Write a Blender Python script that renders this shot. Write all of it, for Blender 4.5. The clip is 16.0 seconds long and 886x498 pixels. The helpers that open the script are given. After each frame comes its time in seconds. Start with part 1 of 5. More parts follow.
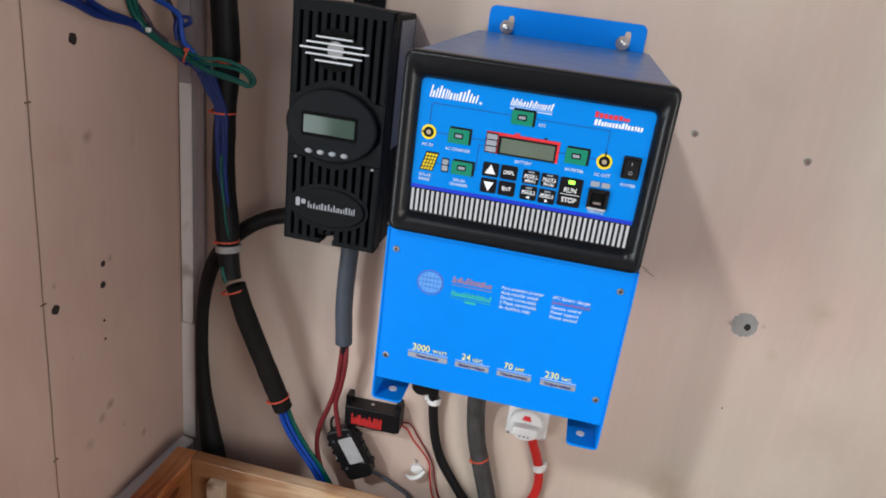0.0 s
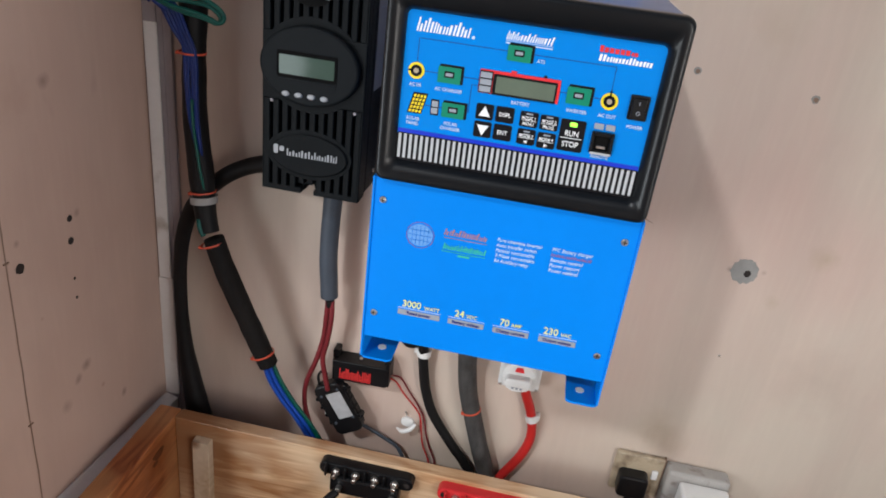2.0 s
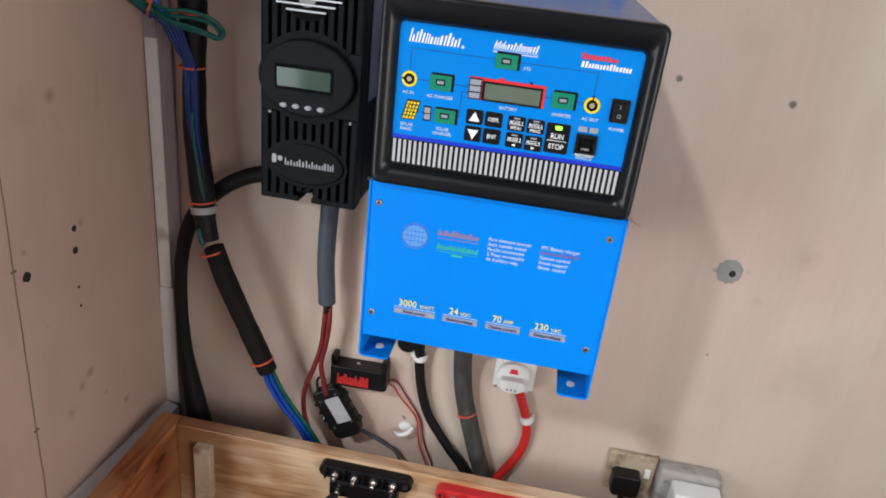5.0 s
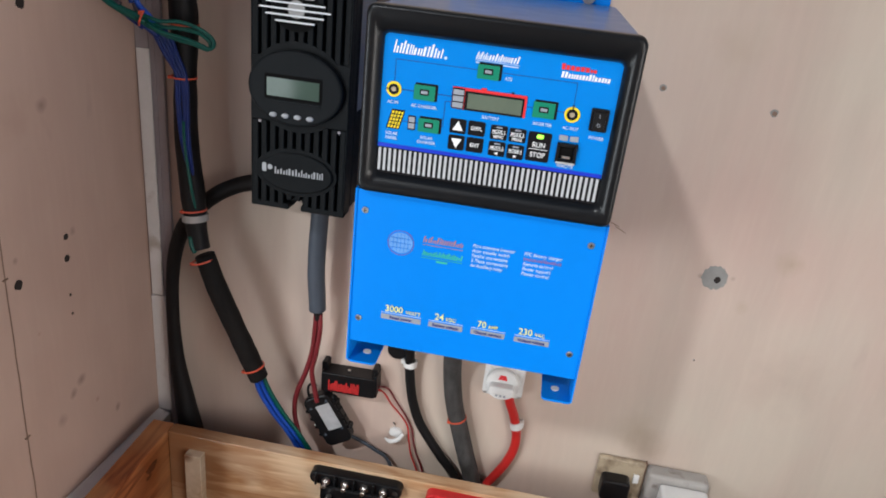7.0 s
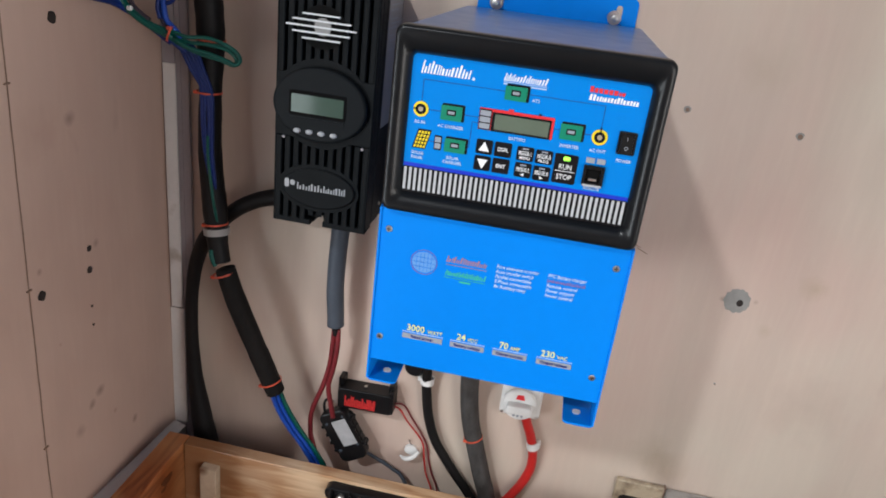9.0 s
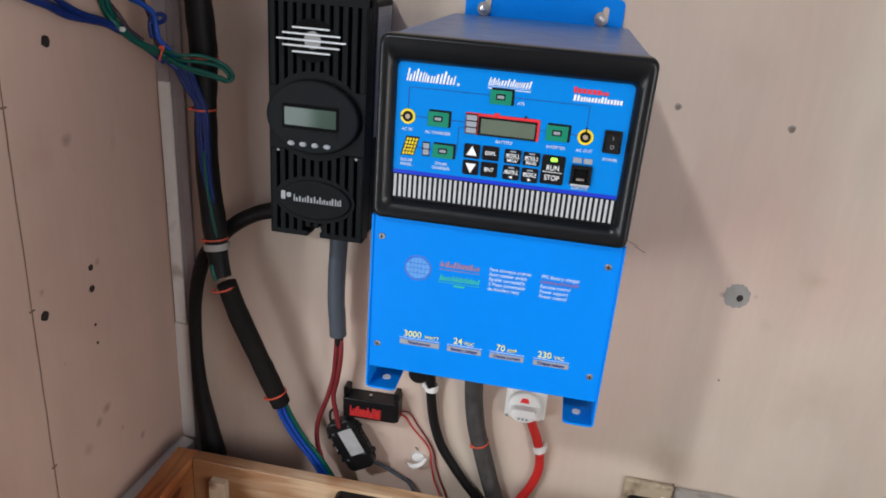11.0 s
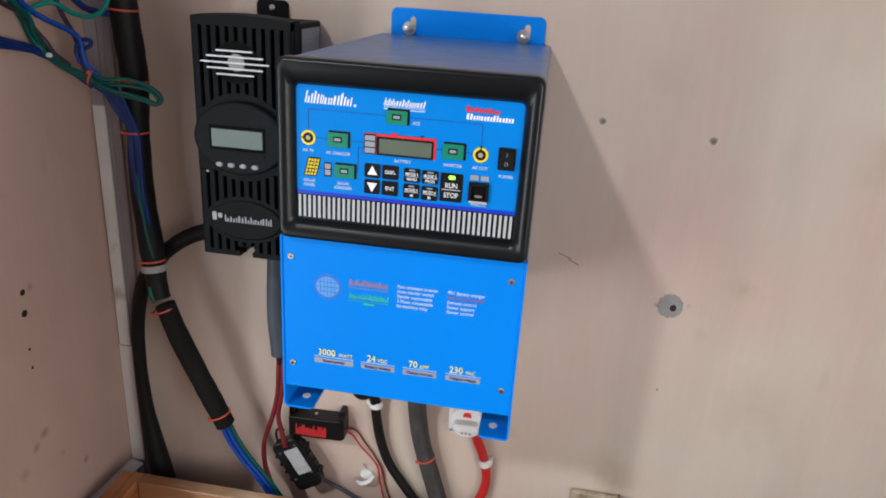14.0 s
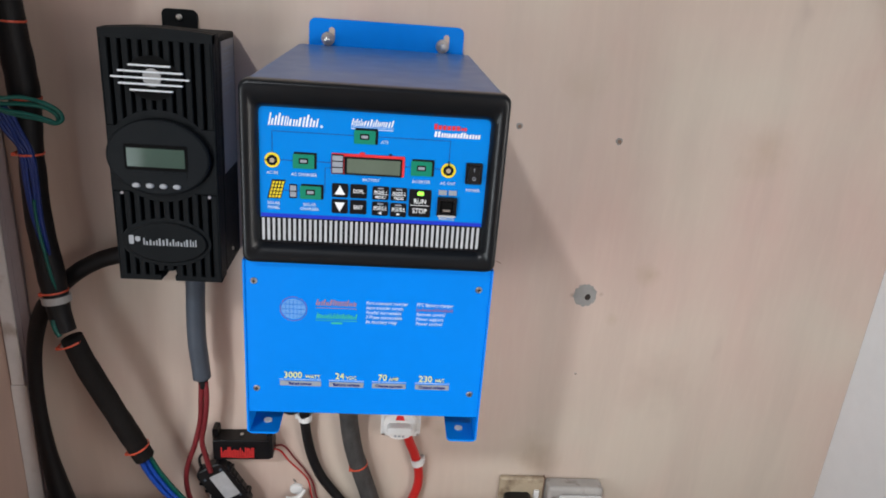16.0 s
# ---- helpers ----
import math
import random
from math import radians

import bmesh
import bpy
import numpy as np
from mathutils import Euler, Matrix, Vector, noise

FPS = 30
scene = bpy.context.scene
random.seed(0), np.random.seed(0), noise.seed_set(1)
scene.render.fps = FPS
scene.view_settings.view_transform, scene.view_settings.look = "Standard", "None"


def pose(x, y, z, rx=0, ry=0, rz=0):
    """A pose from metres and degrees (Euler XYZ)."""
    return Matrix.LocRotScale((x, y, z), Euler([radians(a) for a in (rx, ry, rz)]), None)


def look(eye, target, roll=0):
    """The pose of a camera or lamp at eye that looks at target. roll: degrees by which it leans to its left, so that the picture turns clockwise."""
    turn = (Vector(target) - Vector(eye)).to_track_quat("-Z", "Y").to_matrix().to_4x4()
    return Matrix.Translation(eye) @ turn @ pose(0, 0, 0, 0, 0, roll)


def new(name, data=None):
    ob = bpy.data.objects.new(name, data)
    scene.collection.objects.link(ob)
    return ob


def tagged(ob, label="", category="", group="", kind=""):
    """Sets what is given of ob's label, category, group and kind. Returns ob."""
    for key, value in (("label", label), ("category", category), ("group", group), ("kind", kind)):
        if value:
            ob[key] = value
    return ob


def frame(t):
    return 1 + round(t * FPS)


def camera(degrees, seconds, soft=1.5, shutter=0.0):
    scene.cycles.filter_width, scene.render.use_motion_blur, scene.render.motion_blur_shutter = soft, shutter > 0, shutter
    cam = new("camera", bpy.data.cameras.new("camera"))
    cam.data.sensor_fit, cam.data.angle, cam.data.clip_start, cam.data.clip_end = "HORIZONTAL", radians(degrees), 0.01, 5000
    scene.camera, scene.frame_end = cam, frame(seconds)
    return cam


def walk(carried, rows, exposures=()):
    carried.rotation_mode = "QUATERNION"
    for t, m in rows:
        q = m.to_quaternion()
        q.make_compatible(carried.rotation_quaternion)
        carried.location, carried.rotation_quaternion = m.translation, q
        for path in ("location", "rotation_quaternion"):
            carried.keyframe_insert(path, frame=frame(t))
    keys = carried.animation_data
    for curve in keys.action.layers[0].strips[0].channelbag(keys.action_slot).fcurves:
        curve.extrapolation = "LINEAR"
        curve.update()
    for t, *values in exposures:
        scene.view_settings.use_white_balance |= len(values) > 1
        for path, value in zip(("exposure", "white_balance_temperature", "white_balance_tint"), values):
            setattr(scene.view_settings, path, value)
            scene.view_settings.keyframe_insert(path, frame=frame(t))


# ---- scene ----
cam = camera(64.2, 16.0, soft=1.8)
PATH = [
    (0, (0.043, -1.086, 1.579), (-0.256, 0.753, 0.852), 7.4),
    (0.5, (0.044, -1.081, 1.568), (-0.231, 0.731, 0.769), 7.4),
    (1, (0.046, -1.072, 1.566), (-0.214, 0.727, 0.732), 6.9),
    (1.5, (0.043, -1.055, 1.564), (-0.198, 0.741, 0.718), 6.5),
    (2, (0.028, -1.036, 1.564), (-0.2, 0.753, 0.699), 7.3),
    (2.5, (0.026, -1.025, 1.572), (-0.208, 0.782, 0.747), 6.3),
    (3, (0.032, -1.032, 1.567), (-0.203, 0.797, 0.792), 6.6),
    (3.5, (0.034, -1.042, 1.567), (-0.196, 0.783, 0.782), 6.7),
    (4, (0.033, -1.053, 1.564), (-0.192, 0.75, 0.729), 6.7),
    (6.5, (0.045, -1.083, 1.567), (-0.169, 0.736, 0.763), 6.5),
    (7, (0.048, -1.082, 1.569), (-0.165, 0.738, 0.766), 6.6),
    (7.5, (0.047, -1.084, 1.566), (-0.165, 0.736, 0.763), 7.0),
    (8, (0.051, -1.084, 1.567), (-0.159, 0.736, 0.764), 6.7),
    (8.5, (0.042, -1.084, 1.575), (-0.193, 0.732, 0.771), 6.3),
    (9, (0.036, -1.079, 1.573), (-0.22, 0.748, 0.801), 7.1),
    (9.2, (0.038, -1.079, 1.575), (-0.216, 0.751, 0.808), 7.4),
    (11.3, (0.056, -1.083, 1.573), (-0.228, 0.751, 0.827), 4.5),
    (11.5, (0.062, -1.077, 1.583), (-0.212, 0.761, 0.845), 5.4),
    (12, (0.118, -1.078, 1.578), (-0.175, 0.777, 0.89), 3.8),
    (12.5, (0.13, -1.074, 1.586), (-0.161, 0.787, 0.914), 2.9),
    (13, (0.132, -1.076, 1.582), (-0.125, 0.797, 0.933), 3.8),
    (13.5, (0.134, -1.082, 1.587), (-0.109, 0.788, 0.919), 4.3),
    (14, (0.139, -1.074, 1.586), (-0.119, 0.776, 0.872), 3.7),
    (14.5, (0.128, -1.068, 1.584), (-0.045, 0.773, 0.822), 3.0),
    (15, (0.071, -1.065, 1.58), (0.015, 0.753, 0.746), 1.8),
    (15.5, (0.04, -1.072, 1.601), (0.142, 0.773, 0.837), 1.7),
    (16, (0.019, -1.09, 1.605), (0.177, 0.774, 0.898), 4.4),
]
walk(cam, [(t, look(eye, target, roll)) for t, eye, target, roll in PATH], [(0, -0.44), (3, -0.48), (7, -0.42), (9, -0.46), (12, -0.52), (15, -0.52), (16, -0.54)])

# ---- world, daylight and exposure ----
world = bpy.data.worlds.new("world")
scene.world = world
world.use_nodes = True
wn = world.node_tree.nodes
sky = wn.new("ShaderNodeTexSky")
sky.sky_type, sky.sun_disc = "NISHITA", False
sky.sun_elevation, sky.sun_rotation = radians(38), radians(209)
wn["Background"].inputs["Strength"].default_value = 0.07
world.node_tree.links.new(sky.outputs[0], wn["Background"].inputs["Color"])
SUN_WAY = Vector((0.225, 0.41, -0.37))      # veiled sun, from high on the left behind the viewer
sun = new("sun", bpy.data.lights.new("sun", "SUN"))
sun.data.energy, sun.data.angle, sun.data.color = 1.62, radians(3.2), (0.93, 0.97, 1.0)
sun.matrix_world = look(-SUN_WAY * 10, (0, 0, 0))


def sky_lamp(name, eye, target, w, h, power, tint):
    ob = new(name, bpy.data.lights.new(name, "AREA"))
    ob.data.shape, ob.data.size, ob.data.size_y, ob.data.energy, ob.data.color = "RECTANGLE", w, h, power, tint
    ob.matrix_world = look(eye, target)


SUN_GAP = (-1.9, 0.34, -2.17, -0.45)         # unseen roof gap, added to let the sun in, x and y
DOOR = (-2.3, -1.05)                       # doorway behind, x
FILL_OPENING = (-1.85, -1.05, 0.9, 1.7)          # unseen opening added in the white wall for a fill, y and z
sky_lamp("doorway_skylight", (-1.67, -2.22, 0.75), (-0.15, 0, 0.7), 1.24, 1.3, 58, (0.88, 0.95, 1.0))
# second lamp is an added fill from the right, brightening the side panel
sky_lamp("right_fill", (0.93, -1.45, 1.3), (-0.6, -0.5, 1.0), 0.75, 0.75, 19, (1.0, 0.95, 0.91))


# ---- materials ----
def lin(c):
    return tuple(v / 12.92 if v <= 0.04045 else ((v + 0.055) / 1.055) ** 2.4 for v in c)


def material(name, color, rough=0.5, metal=0.0, vary=0.15, scale=30.0, bump=0.0, bump_scale=200.0, stretch=(1, 1, 1), coat=0.0, spots=None, emit=0.0, gloss=0.5):
    """Noise at two sizes over a base colour; spots = (colour, size, amount) for stains."""
    m = bpy.data.materials.new(name)
    m.use_nodes = True
    nt = m.node_tree
    n, l = nt.nodes, nt.links
    b = n["Principled BSDF"]
    b.inputs["Metallic"].default_value = metal
    b.inputs["Coat Weight"].default_value = coat
    b.inputs["Specular IOR Level"].default_value = gloss
    co = n.new("ShaderNodeTexCoord")
    mp = n.new("ShaderNodeMapping")
    mp.inputs["Scale"].default_value = stretch
    l.new(co.outputs["Object"], mp.inputs["Vector"])

    def noise_at(sc, detail=4.0):
        t = n.new("ShaderNodeTexNoise")
        t.inputs["Scale"].default_value, t.inputs["Detail"].default_value = sc, detail
        l.new(mp.outputs[0], t.inputs["Vector"])
        return t.outputs["Fac"]

    def mix(fac, a, bcol):
        x = n.new("ShaderNodeMix")
        x.data_type = "RGBA"
        l.new(fac, x.inputs["Factor"])
        for s, v in ((x.inputs["A"], a), (x.inputs["B"], bcol)):
            if hasattr(v, "is_output"):
                l.new(v, s)
            else:
                s.default_value = (*v, 1)
        return x.outputs["Result"]

    def ramp(fac, lo, hi):
        r = n.new("ShaderNodeMapRange")
        r.inputs["From Min"].default_value, r.inputs["From Max"].default_value = lo, hi
        l.new(fac, r.inputs["Value"])
        return r.outputs[0]

    dark = tuple(v * (1 - vary) for v in color)
    light = tuple(min(1, v * (1 + vary)) for v in color)
    c = mix(ramp(noise_at(scale), 0.3, 0.7), dark, light)
    fine = mix(ramp(noise_at(scale * 9, 2.0), 0.35, 0.65), tuple(v * (1 - vary * 0.6) for v in color), tuple(min(1, v * (1 + vary * 0.5)) for v in color))
    half = n.new("ShaderNodeMix")
    half.data_type = "RGBA"
    half.inputs["Factor"].default_value = 0.4
    l.new(c, half.inputs["A"])
    l.new(fine, half.inputs["B"])
    c = half.outputs["Result"]
    if spots:
        col, size, amount = spots
        c = mix(ramp(noise_at(size, 6.0), 0.72 - amount, 0.82 - amount * 0.6), c, col)
    l.new(c, b.inputs["Base Color"])
    rr = n.new("ShaderNodeMapRange")
    rr.inputs["To Min"].default_value, rr.inputs["To Max"].default_value = max(0.03, rough - 0.07), min(1, rough + 0.07)
    l.new(noise_at(scale * 3), rr.inputs["Value"])
    l.new(rr.outputs[0], b.inputs["Roughness"])
    if bump:
        bp = n.new("ShaderNodeBump")
        bp.inputs["Strength"].default_value, bp.inputs["Distance"].default_value = bump, 0.001
        l.new(noise_at(bump_scale), bp.inputs["Height"])
        l.new(bp.outputs[0], b.inputs["Normal"])
    if emit:
        b.inputs["Emission Color"].default_value = (*color, 1)
        b.inputs["Emission Strength"].default_value = emit
    return m


def plywood(name, base, seam, grain=(7, 7, 0.9), strong=0.12, stains=()):
    """Rotary-cut veneer: long soft streaks, broad blotches, small brown flecks."""
    m = bpy.data.materials.new(name)
    m.use_nodes = True
    n, l = m.node_tree.nodes, m.node_tree.links
    b = n["Principled BSDF"]
    co = n.new("ShaderNodeTexCoord")

    def tex(scale, stretch, detail, dist=0.0):
        mp = n.new("ShaderNodeMapping")
        mp.inputs["Scale"].default_value = stretch
        l.new(co.outputs["Object"], mp.inputs["Vector"])
        t = n.new("ShaderNodeTexNoise")
        t.inputs["Scale"].default_value, t.inputs["Detail"].default_value, t.inputs["Distortion"].default_value = scale, detail, dist
        l.new(mp.outputs[0], t.inputs["Vector"])
        return t.outputs["Fac"]

    def step(fac, lo, hi, top):
        r = n.new("ShaderNodeMapRange")
        r.inputs["From Min"].default_value, r.inputs["From Max"].default_value, r.inputs["To Max"].default_value = lo, hi, top
        l.new(fac, r.inputs["Value"])
        return r.outputs[0]

    def mix(fac, a, bcol):
        x = n.new("ShaderNodeMix")
        x.data_type = "RGBA"
        l.new(fac, x.inputs["Factor"])
        if isinstance(a, tuple):
            x.inputs["A"].default_value = (*a, 1)
        else:
            l.new(a, x.inputs["A"])
        x.inputs["B"].default_value = (*bcol, 1)
        return x.outputs["Result"]

    blotch = tex(3.2, (1, 1, 0.7), 4, 0.5)
    streak = tex(1.6, grain, 5, 0.5)
    fine = tex(14.0, grain, 3)
    c = mix(step(blotch, 0.35, 0.68, 1.0), base, seam)
    c = mix(step(streak, 0.45, 0.8, strong * 2.2), c, tuple(v * 0.72 for v in base))
    c = mix(step(fine, 0.45, 0.8, strong * 0.8), c, tuple(min(1, v * 1.2) for v in base))
    c = mix(step(tex(9.0, (1, 1, 0.6), 3), 0.69, 0.78, 0.35), c, tuple(v * 0.55 for v in seam))
    wob = tex(28.0, (1, 1, 1), 4)
    for place, size, deep, tint in stains:
        far = n.new("ShaderNodeVectorMath")
        far.operation = "DISTANCE"
        l.new(co.outputs["Object"], far.inputs[0])
        far.inputs[1].default_value = place
        off = n.new("ShaderNodeMath")
        off.operation = "MULTIPLY_ADD"
        l.new(wob, off.inputs[0])
        off.inputs[1].default_value = size * 1.3
        l.new(far.outputs["Value"], off.inputs[2])
        c = mix(step(off.outputs[0], size * 1.55, size * 0.55, deep), c, tint)
    l.new(c, b.inputs["Base Color"])
    b.inputs["Roughness"].default_value = 0.62
    bp = n.new("ShaderNodeBump")
    bp.inputs["Strength"].default_value, bp.inputs["Distance"].default_value = 0.08, 0.001
    l.new(fine, bp.inputs["Height"])
    l.new(bp.outputs[0], b.inputs["Normal"])
    return m


def pine(name, axis, deep=(0.34, 0.125, 0.045), pale=(0.58, 0.34, 0.19), worn=(0.64, 0.47, 0.31), dark_zones=()):
    """Varnished softwood with growth rings along one axis, and knots."""
    m = bpy.data.materials.new(name)
    m.use_nodes = True
    n, l = m.node_tree.nodes, m.node_tree.links
    b = n["Principled BSDF"]
    co = n.new("ShaderNodeTexCoord")
    mp = n.new("ShaderNodeMapping")
    mp.inputs["Scale"].default_value = (0.12, 1, 1) if axis == "x" else (1, 0.12, 1)
    l.new(co.outputs["Object"], mp.inputs["Vector"])
    wv = n.new("ShaderNodeTexNoise")
    wv.inputs["Scale"].default_value, wv.inputs["Detail"].default_value, wv.inputs["Distortion"].default_value = 55, 3, 1.2
    l.new(mp.outputs[0], wv.inputs["Vector"])
    cr = n.new("ShaderNodeValToRGB")
    e = cr.color_ramp.elements
    e[0].position, e[0].color = 0.3, (*deep, 1)
    e[1].position, e[1].color = 0.7, (*pale, 1)
    l.new(wv.outputs["Fac"], cr.inputs[0])
    bl = n.new("ShaderNodeTexNoise")
    bl.inputs["Scale"].default_value = 6.5
    l.new(co.outputs["Object"], bl.inputs["Vector"])
    mr = n.new("ShaderNodeMapRange")
    mr.inputs["From Min"].default_value, mr.inputs["From Max"].default_value = 0.42, 0.66
    l.new(bl.outputs["Fac"], mr.inputs["Value"])
    mx = n.new("ShaderNodeMix")
    mx.data_type = "RGBA"
    l.new(mr.outputs[0], mx.inputs["Factor"])
    l.new(cr.outputs[0], mx.inputs["A"])
    mx.inputs["B"].default_value = (*worn, 1)
    vo = n.new("ShaderNodeTexVoronoi")
    vo.inputs["Scale"].default_value = 6.0
    l.new(co.outputs["Object"], vo.inputs["Vector"])
    kr = n.new("ShaderNodeMapRange")
    kr.inputs["From Min"].default_value, kr.inputs["From Max"].default_value = 0.095, 0.03
    l.new(vo.outputs["Distance"], kr.inputs["Value"])
    kx = n.new("ShaderNodeMix")
    kx.data_type = "RGBA"
    l.new(kr.outputs[0], kx.inputs["Factor"])
    l.new(mx.outputs["Result"], kx.inputs["A"])
    kx.inputs["B"].default_value = (0.16, 0.06, 0.02, 1)
    tone = kx.outputs["Result"]
    for place, size, deep_, tint in dark_zones:       # darker brown zones round given points, ragged along the grain
        far = n.new("ShaderNodeVectorMath")
        far.operation = "DISTANCE"
        l.new(co.outputs["Object"], far.inputs[0])
        far.inputs[1].default_value = place
        off = n.new("ShaderNodeMath")
        off.operation = "MULTIPLY_ADD"
        l.new(wv.outputs["Fac"], off.inputs[0])
        off.inputs[1].default_value = size * 0.9
        l.new(far.outputs["Value"], off.inputs[2])
        rg = n.new("ShaderNodeMapRange")
        rg.inputs["From Min"].default_value, rg.inputs["From Max"].default_value, rg.inputs["To Max"].default_value = size * 1.6, size * 0.8, deep_
        l.new(off.outputs[0], rg.inputs["Value"])
        vx = n.new("ShaderNodeMix")
        vx.data_type = "RGBA"
        l.new(rg.outputs[0], vx.inputs["Factor"])
        l.new(tone, vx.inputs["A"])
        vx.inputs["B"].default_value = (*tint, 1)
        tone = vx.outputs["Result"]
    l.new(tone, b.inputs["Base Color"])
    b.inputs["Roughness"].default_value = 0.3
    bp = n.new("ShaderNodeBump")
    bp.inputs["Strength"].default_value, bp.inputs["Distance"].default_value = 0.2, 0.001
    l.new(wv.outputs["Fac"], bp.inputs["Height"])
    l.new(bp.outputs[0], b.inputs["Normal"])
    return m


BROWN, OCHRE, RUST = (0.20, 0.13, 0.095), (0.36, 0.27, 0.17), (0.30, 0.16, 0.11)
M_WALL = plywood("pink_plywood", (0.565, 0.485, 0.405), (0.555, 0.410, 0.350), strong=0.18, stains=(
    ((0.325, 0, 0.775), 0.050, 0.35, OCHRE), ((0.470, 0, 1.160), 0.030, 0.45, OCHRE), ((0.415, 0, 1.075), 0.016, 0.35, OCHRE), ((0.130, 0, 0.835), 0.022, 0.4, OCHRE),
    ((0.62, 0, 1.38), 0.060, 0.35, OCHRE), ((0.340, 0, 1.118), 0.006, 0.5, BROWN), ((0.390, 0, 1.122), 0.007, 0.5, BROWN), ((0.31, 0, 1.47), 0.05, 0.22, OCHRE), ((0.52, 0, 0.95), 0.09, 0.16, BROWN), ((0.30, 0, 0.80), 0.05, 0.28, OCHRE)))
M_LEFT = plywood("brown_plywood", (0.58, 0.42, 0.345), (0.50, 0.345, 0.28), stains=(
    ((-0.609, -0.238, 1.309), 0.016, 0.75, BROWN), ((-0.609, -0.223, 0.862), 0.013, 0.8, BROWN), ((-0.609, -0.246, 0.848), 0.012, 0.75, BROWN), ((-0.609, -0.139, 0.748), 0.010, 0.7, BROWN), ((-0.609, -0.278, 0.820), 0.014, 0.4, BROWN), ((-0.609, -0.205, 1.113), 0.009, 0.6, BROWN), ((-0.609, -0.30, 1.30), 0.05, 0.25, RUST), ((-0.609, -0.324, 1.117), 0.008, 0.7, BROWN), ((-0.609, -0.19, 0.80), 0.006, 0.5, RUST), ((-0.609, -0.30, 0.99), 0.006, 0.5, RUST)))
M_WHITE = material("white_paint", (0.80, 0.81, 0.82), 0.5, vary=0.03, bump=0.1)
M_FLOOR = material("dark_lino", (0.12, 0.11, 0.10), 0.5, bump=0.2)
M_GRASS = material("grass", (0.06, 0.11, 0.03), 0.9, vary=0.5, scale=4)
M_PVC = material("grey_pvc", (0.68, 0.665, 0.66), 0.42, vary=0.08, scale=12, bump=0.1, spots=((0.36, 0.31, 0.27), 14, 0.12))
M_LILAC = material("lilac_grey_pvc", (0.32, 0.29, 0.31), 0.45, vary=0.1, scale=10, spots=((0.22, 0.18, 0.17), 10, 0.12))
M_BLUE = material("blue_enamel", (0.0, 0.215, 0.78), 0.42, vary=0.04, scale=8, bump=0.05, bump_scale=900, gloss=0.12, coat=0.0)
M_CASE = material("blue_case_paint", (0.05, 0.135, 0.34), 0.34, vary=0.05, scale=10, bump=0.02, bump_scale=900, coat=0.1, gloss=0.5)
M_PRINT = material("blue_label_film", (0.0, 0.215, 0.70), 0.30, vary=0.03, scale=6, gloss=0.12, coat=0.15)
M_BEZEL = material("black_abs", (0.0035, 0.0045, 0.006), 0.33, vary=0.1, scale=40, bump=0.05, bump_scale=1400, gloss=0.32)
M_CHARGER = material("black_die_cast", (0.0055, 0.0068, 0.0080), 0.52, vary=0.2, scale=30, bump=0.3, bump_scale=1200, gloss=0.11)
M_CHARGER_DARK = material("black_recess", (0.003, 0.003, 0.003), 0.7, vary=0.2, gloss=0.1)
M_OVAL = material("slate_plastic", (0.0070, 0.0088, 0.0105), 0.55, vary=0.1, scale=30, bump=0.15, bump_scale=1200, gloss=0.12)
M_RUBBER = material("black_rubber", (0.0065, 0.006, 0.0065), 0.55, vary=0.25, scale=25, bump=0.3, bump_scale=300, gloss=0.25)
M_FOAM = material("black_foam_sleeve", (0.009, 0.0075, 0.007), 0.75, vary=0.3, scale=30, bump=0.5, bump_scale=500, gloss=0.2)
M_GREYCABLE = material("dark_grey_sheath", (0.055, 0.053, 0.052), 0.6, vary=0.45, scale=70, bump=0.35, bump_scale=500, stretch=(1, 1, 0.4), gloss=0.25)
M_CONDUIT = material("grey_conduit", (0.065, 0.078, 0.10), 0.5, vary=0.12, scale=25, bump=0.2, gloss=0.3)
M_REDCABLE = material("red_pvc", (0.50, 0.02, 0.018), 0.38, vary=0.12, scale=30, bump=0.1)
M_MAROON = material("maroon_pvc", (0.17, 0.02, 0.025), 0.42, vary=0.2, scale=30, gloss=0.3)
M_BLUEWIRE = material("blue_pvc", (0.006, 0.024, 0.15), 0.42, vary=0.25, scale=30, gloss=0.3)
# brighter copy of the blue wire, with stronger light put into its colour
M_LITBLUEWIRE = material("lit_blue_pvc", (0.008, 0.060, 0.36), 0.42, vary=0.2, scale=30, gloss=0.3)
M_TEALWIRE = material("bright_teal_pvc", (0.0, 0.25, 0.20), 0.40, vary=0.15, scale=30, gloss=0.35)
M_GREENWIRE = material("green_pvc", (0.0, 0.080, 0.062), 0.40, vary=0.2, scale=30, gloss=0.35)
M_DARKWIRE = material("violet_black_pvc", (0.035, 0.022, 0.035), 0.45, vary=0.2, scale=30)
M_TIE = material("orange_red_nylon", (0.60, 0.095, 0.05), 0.42, vary=0.1, gloss=0.3)
M_WHITEPL = material("white_plastic", (0.74, 0.74, 0.73), 0.38, vary=0.05, scale=40, spots=((0.45, 0.40, 0.33), 60, 0.05))
M_GREYPL = material("grey_clip_plastic", (0.33, 0.32, 0.31), 0.45, vary=0.1)
M_BEIGE = material("grimy_cream_plastic", (0.42, 0.34, 0.24), 0.45, vary=0.12, scale=30, spots=((0.12, 0.08, 0.05), 28, 0.2))
M_BOXGREY = material("grubby_grey_plastic", (0.36, 0.34, 0.32), 0.5, vary=0.12, scale=30, spots=((0.17, 0.14, 0.12), 40, 0.16))
M_STEEL = material("zinc_steel", (0.70, 0.69, 0.67), 0.3, metal=1.0, vary=0.15, scale=120, bump=0.2, bump_scale=400)
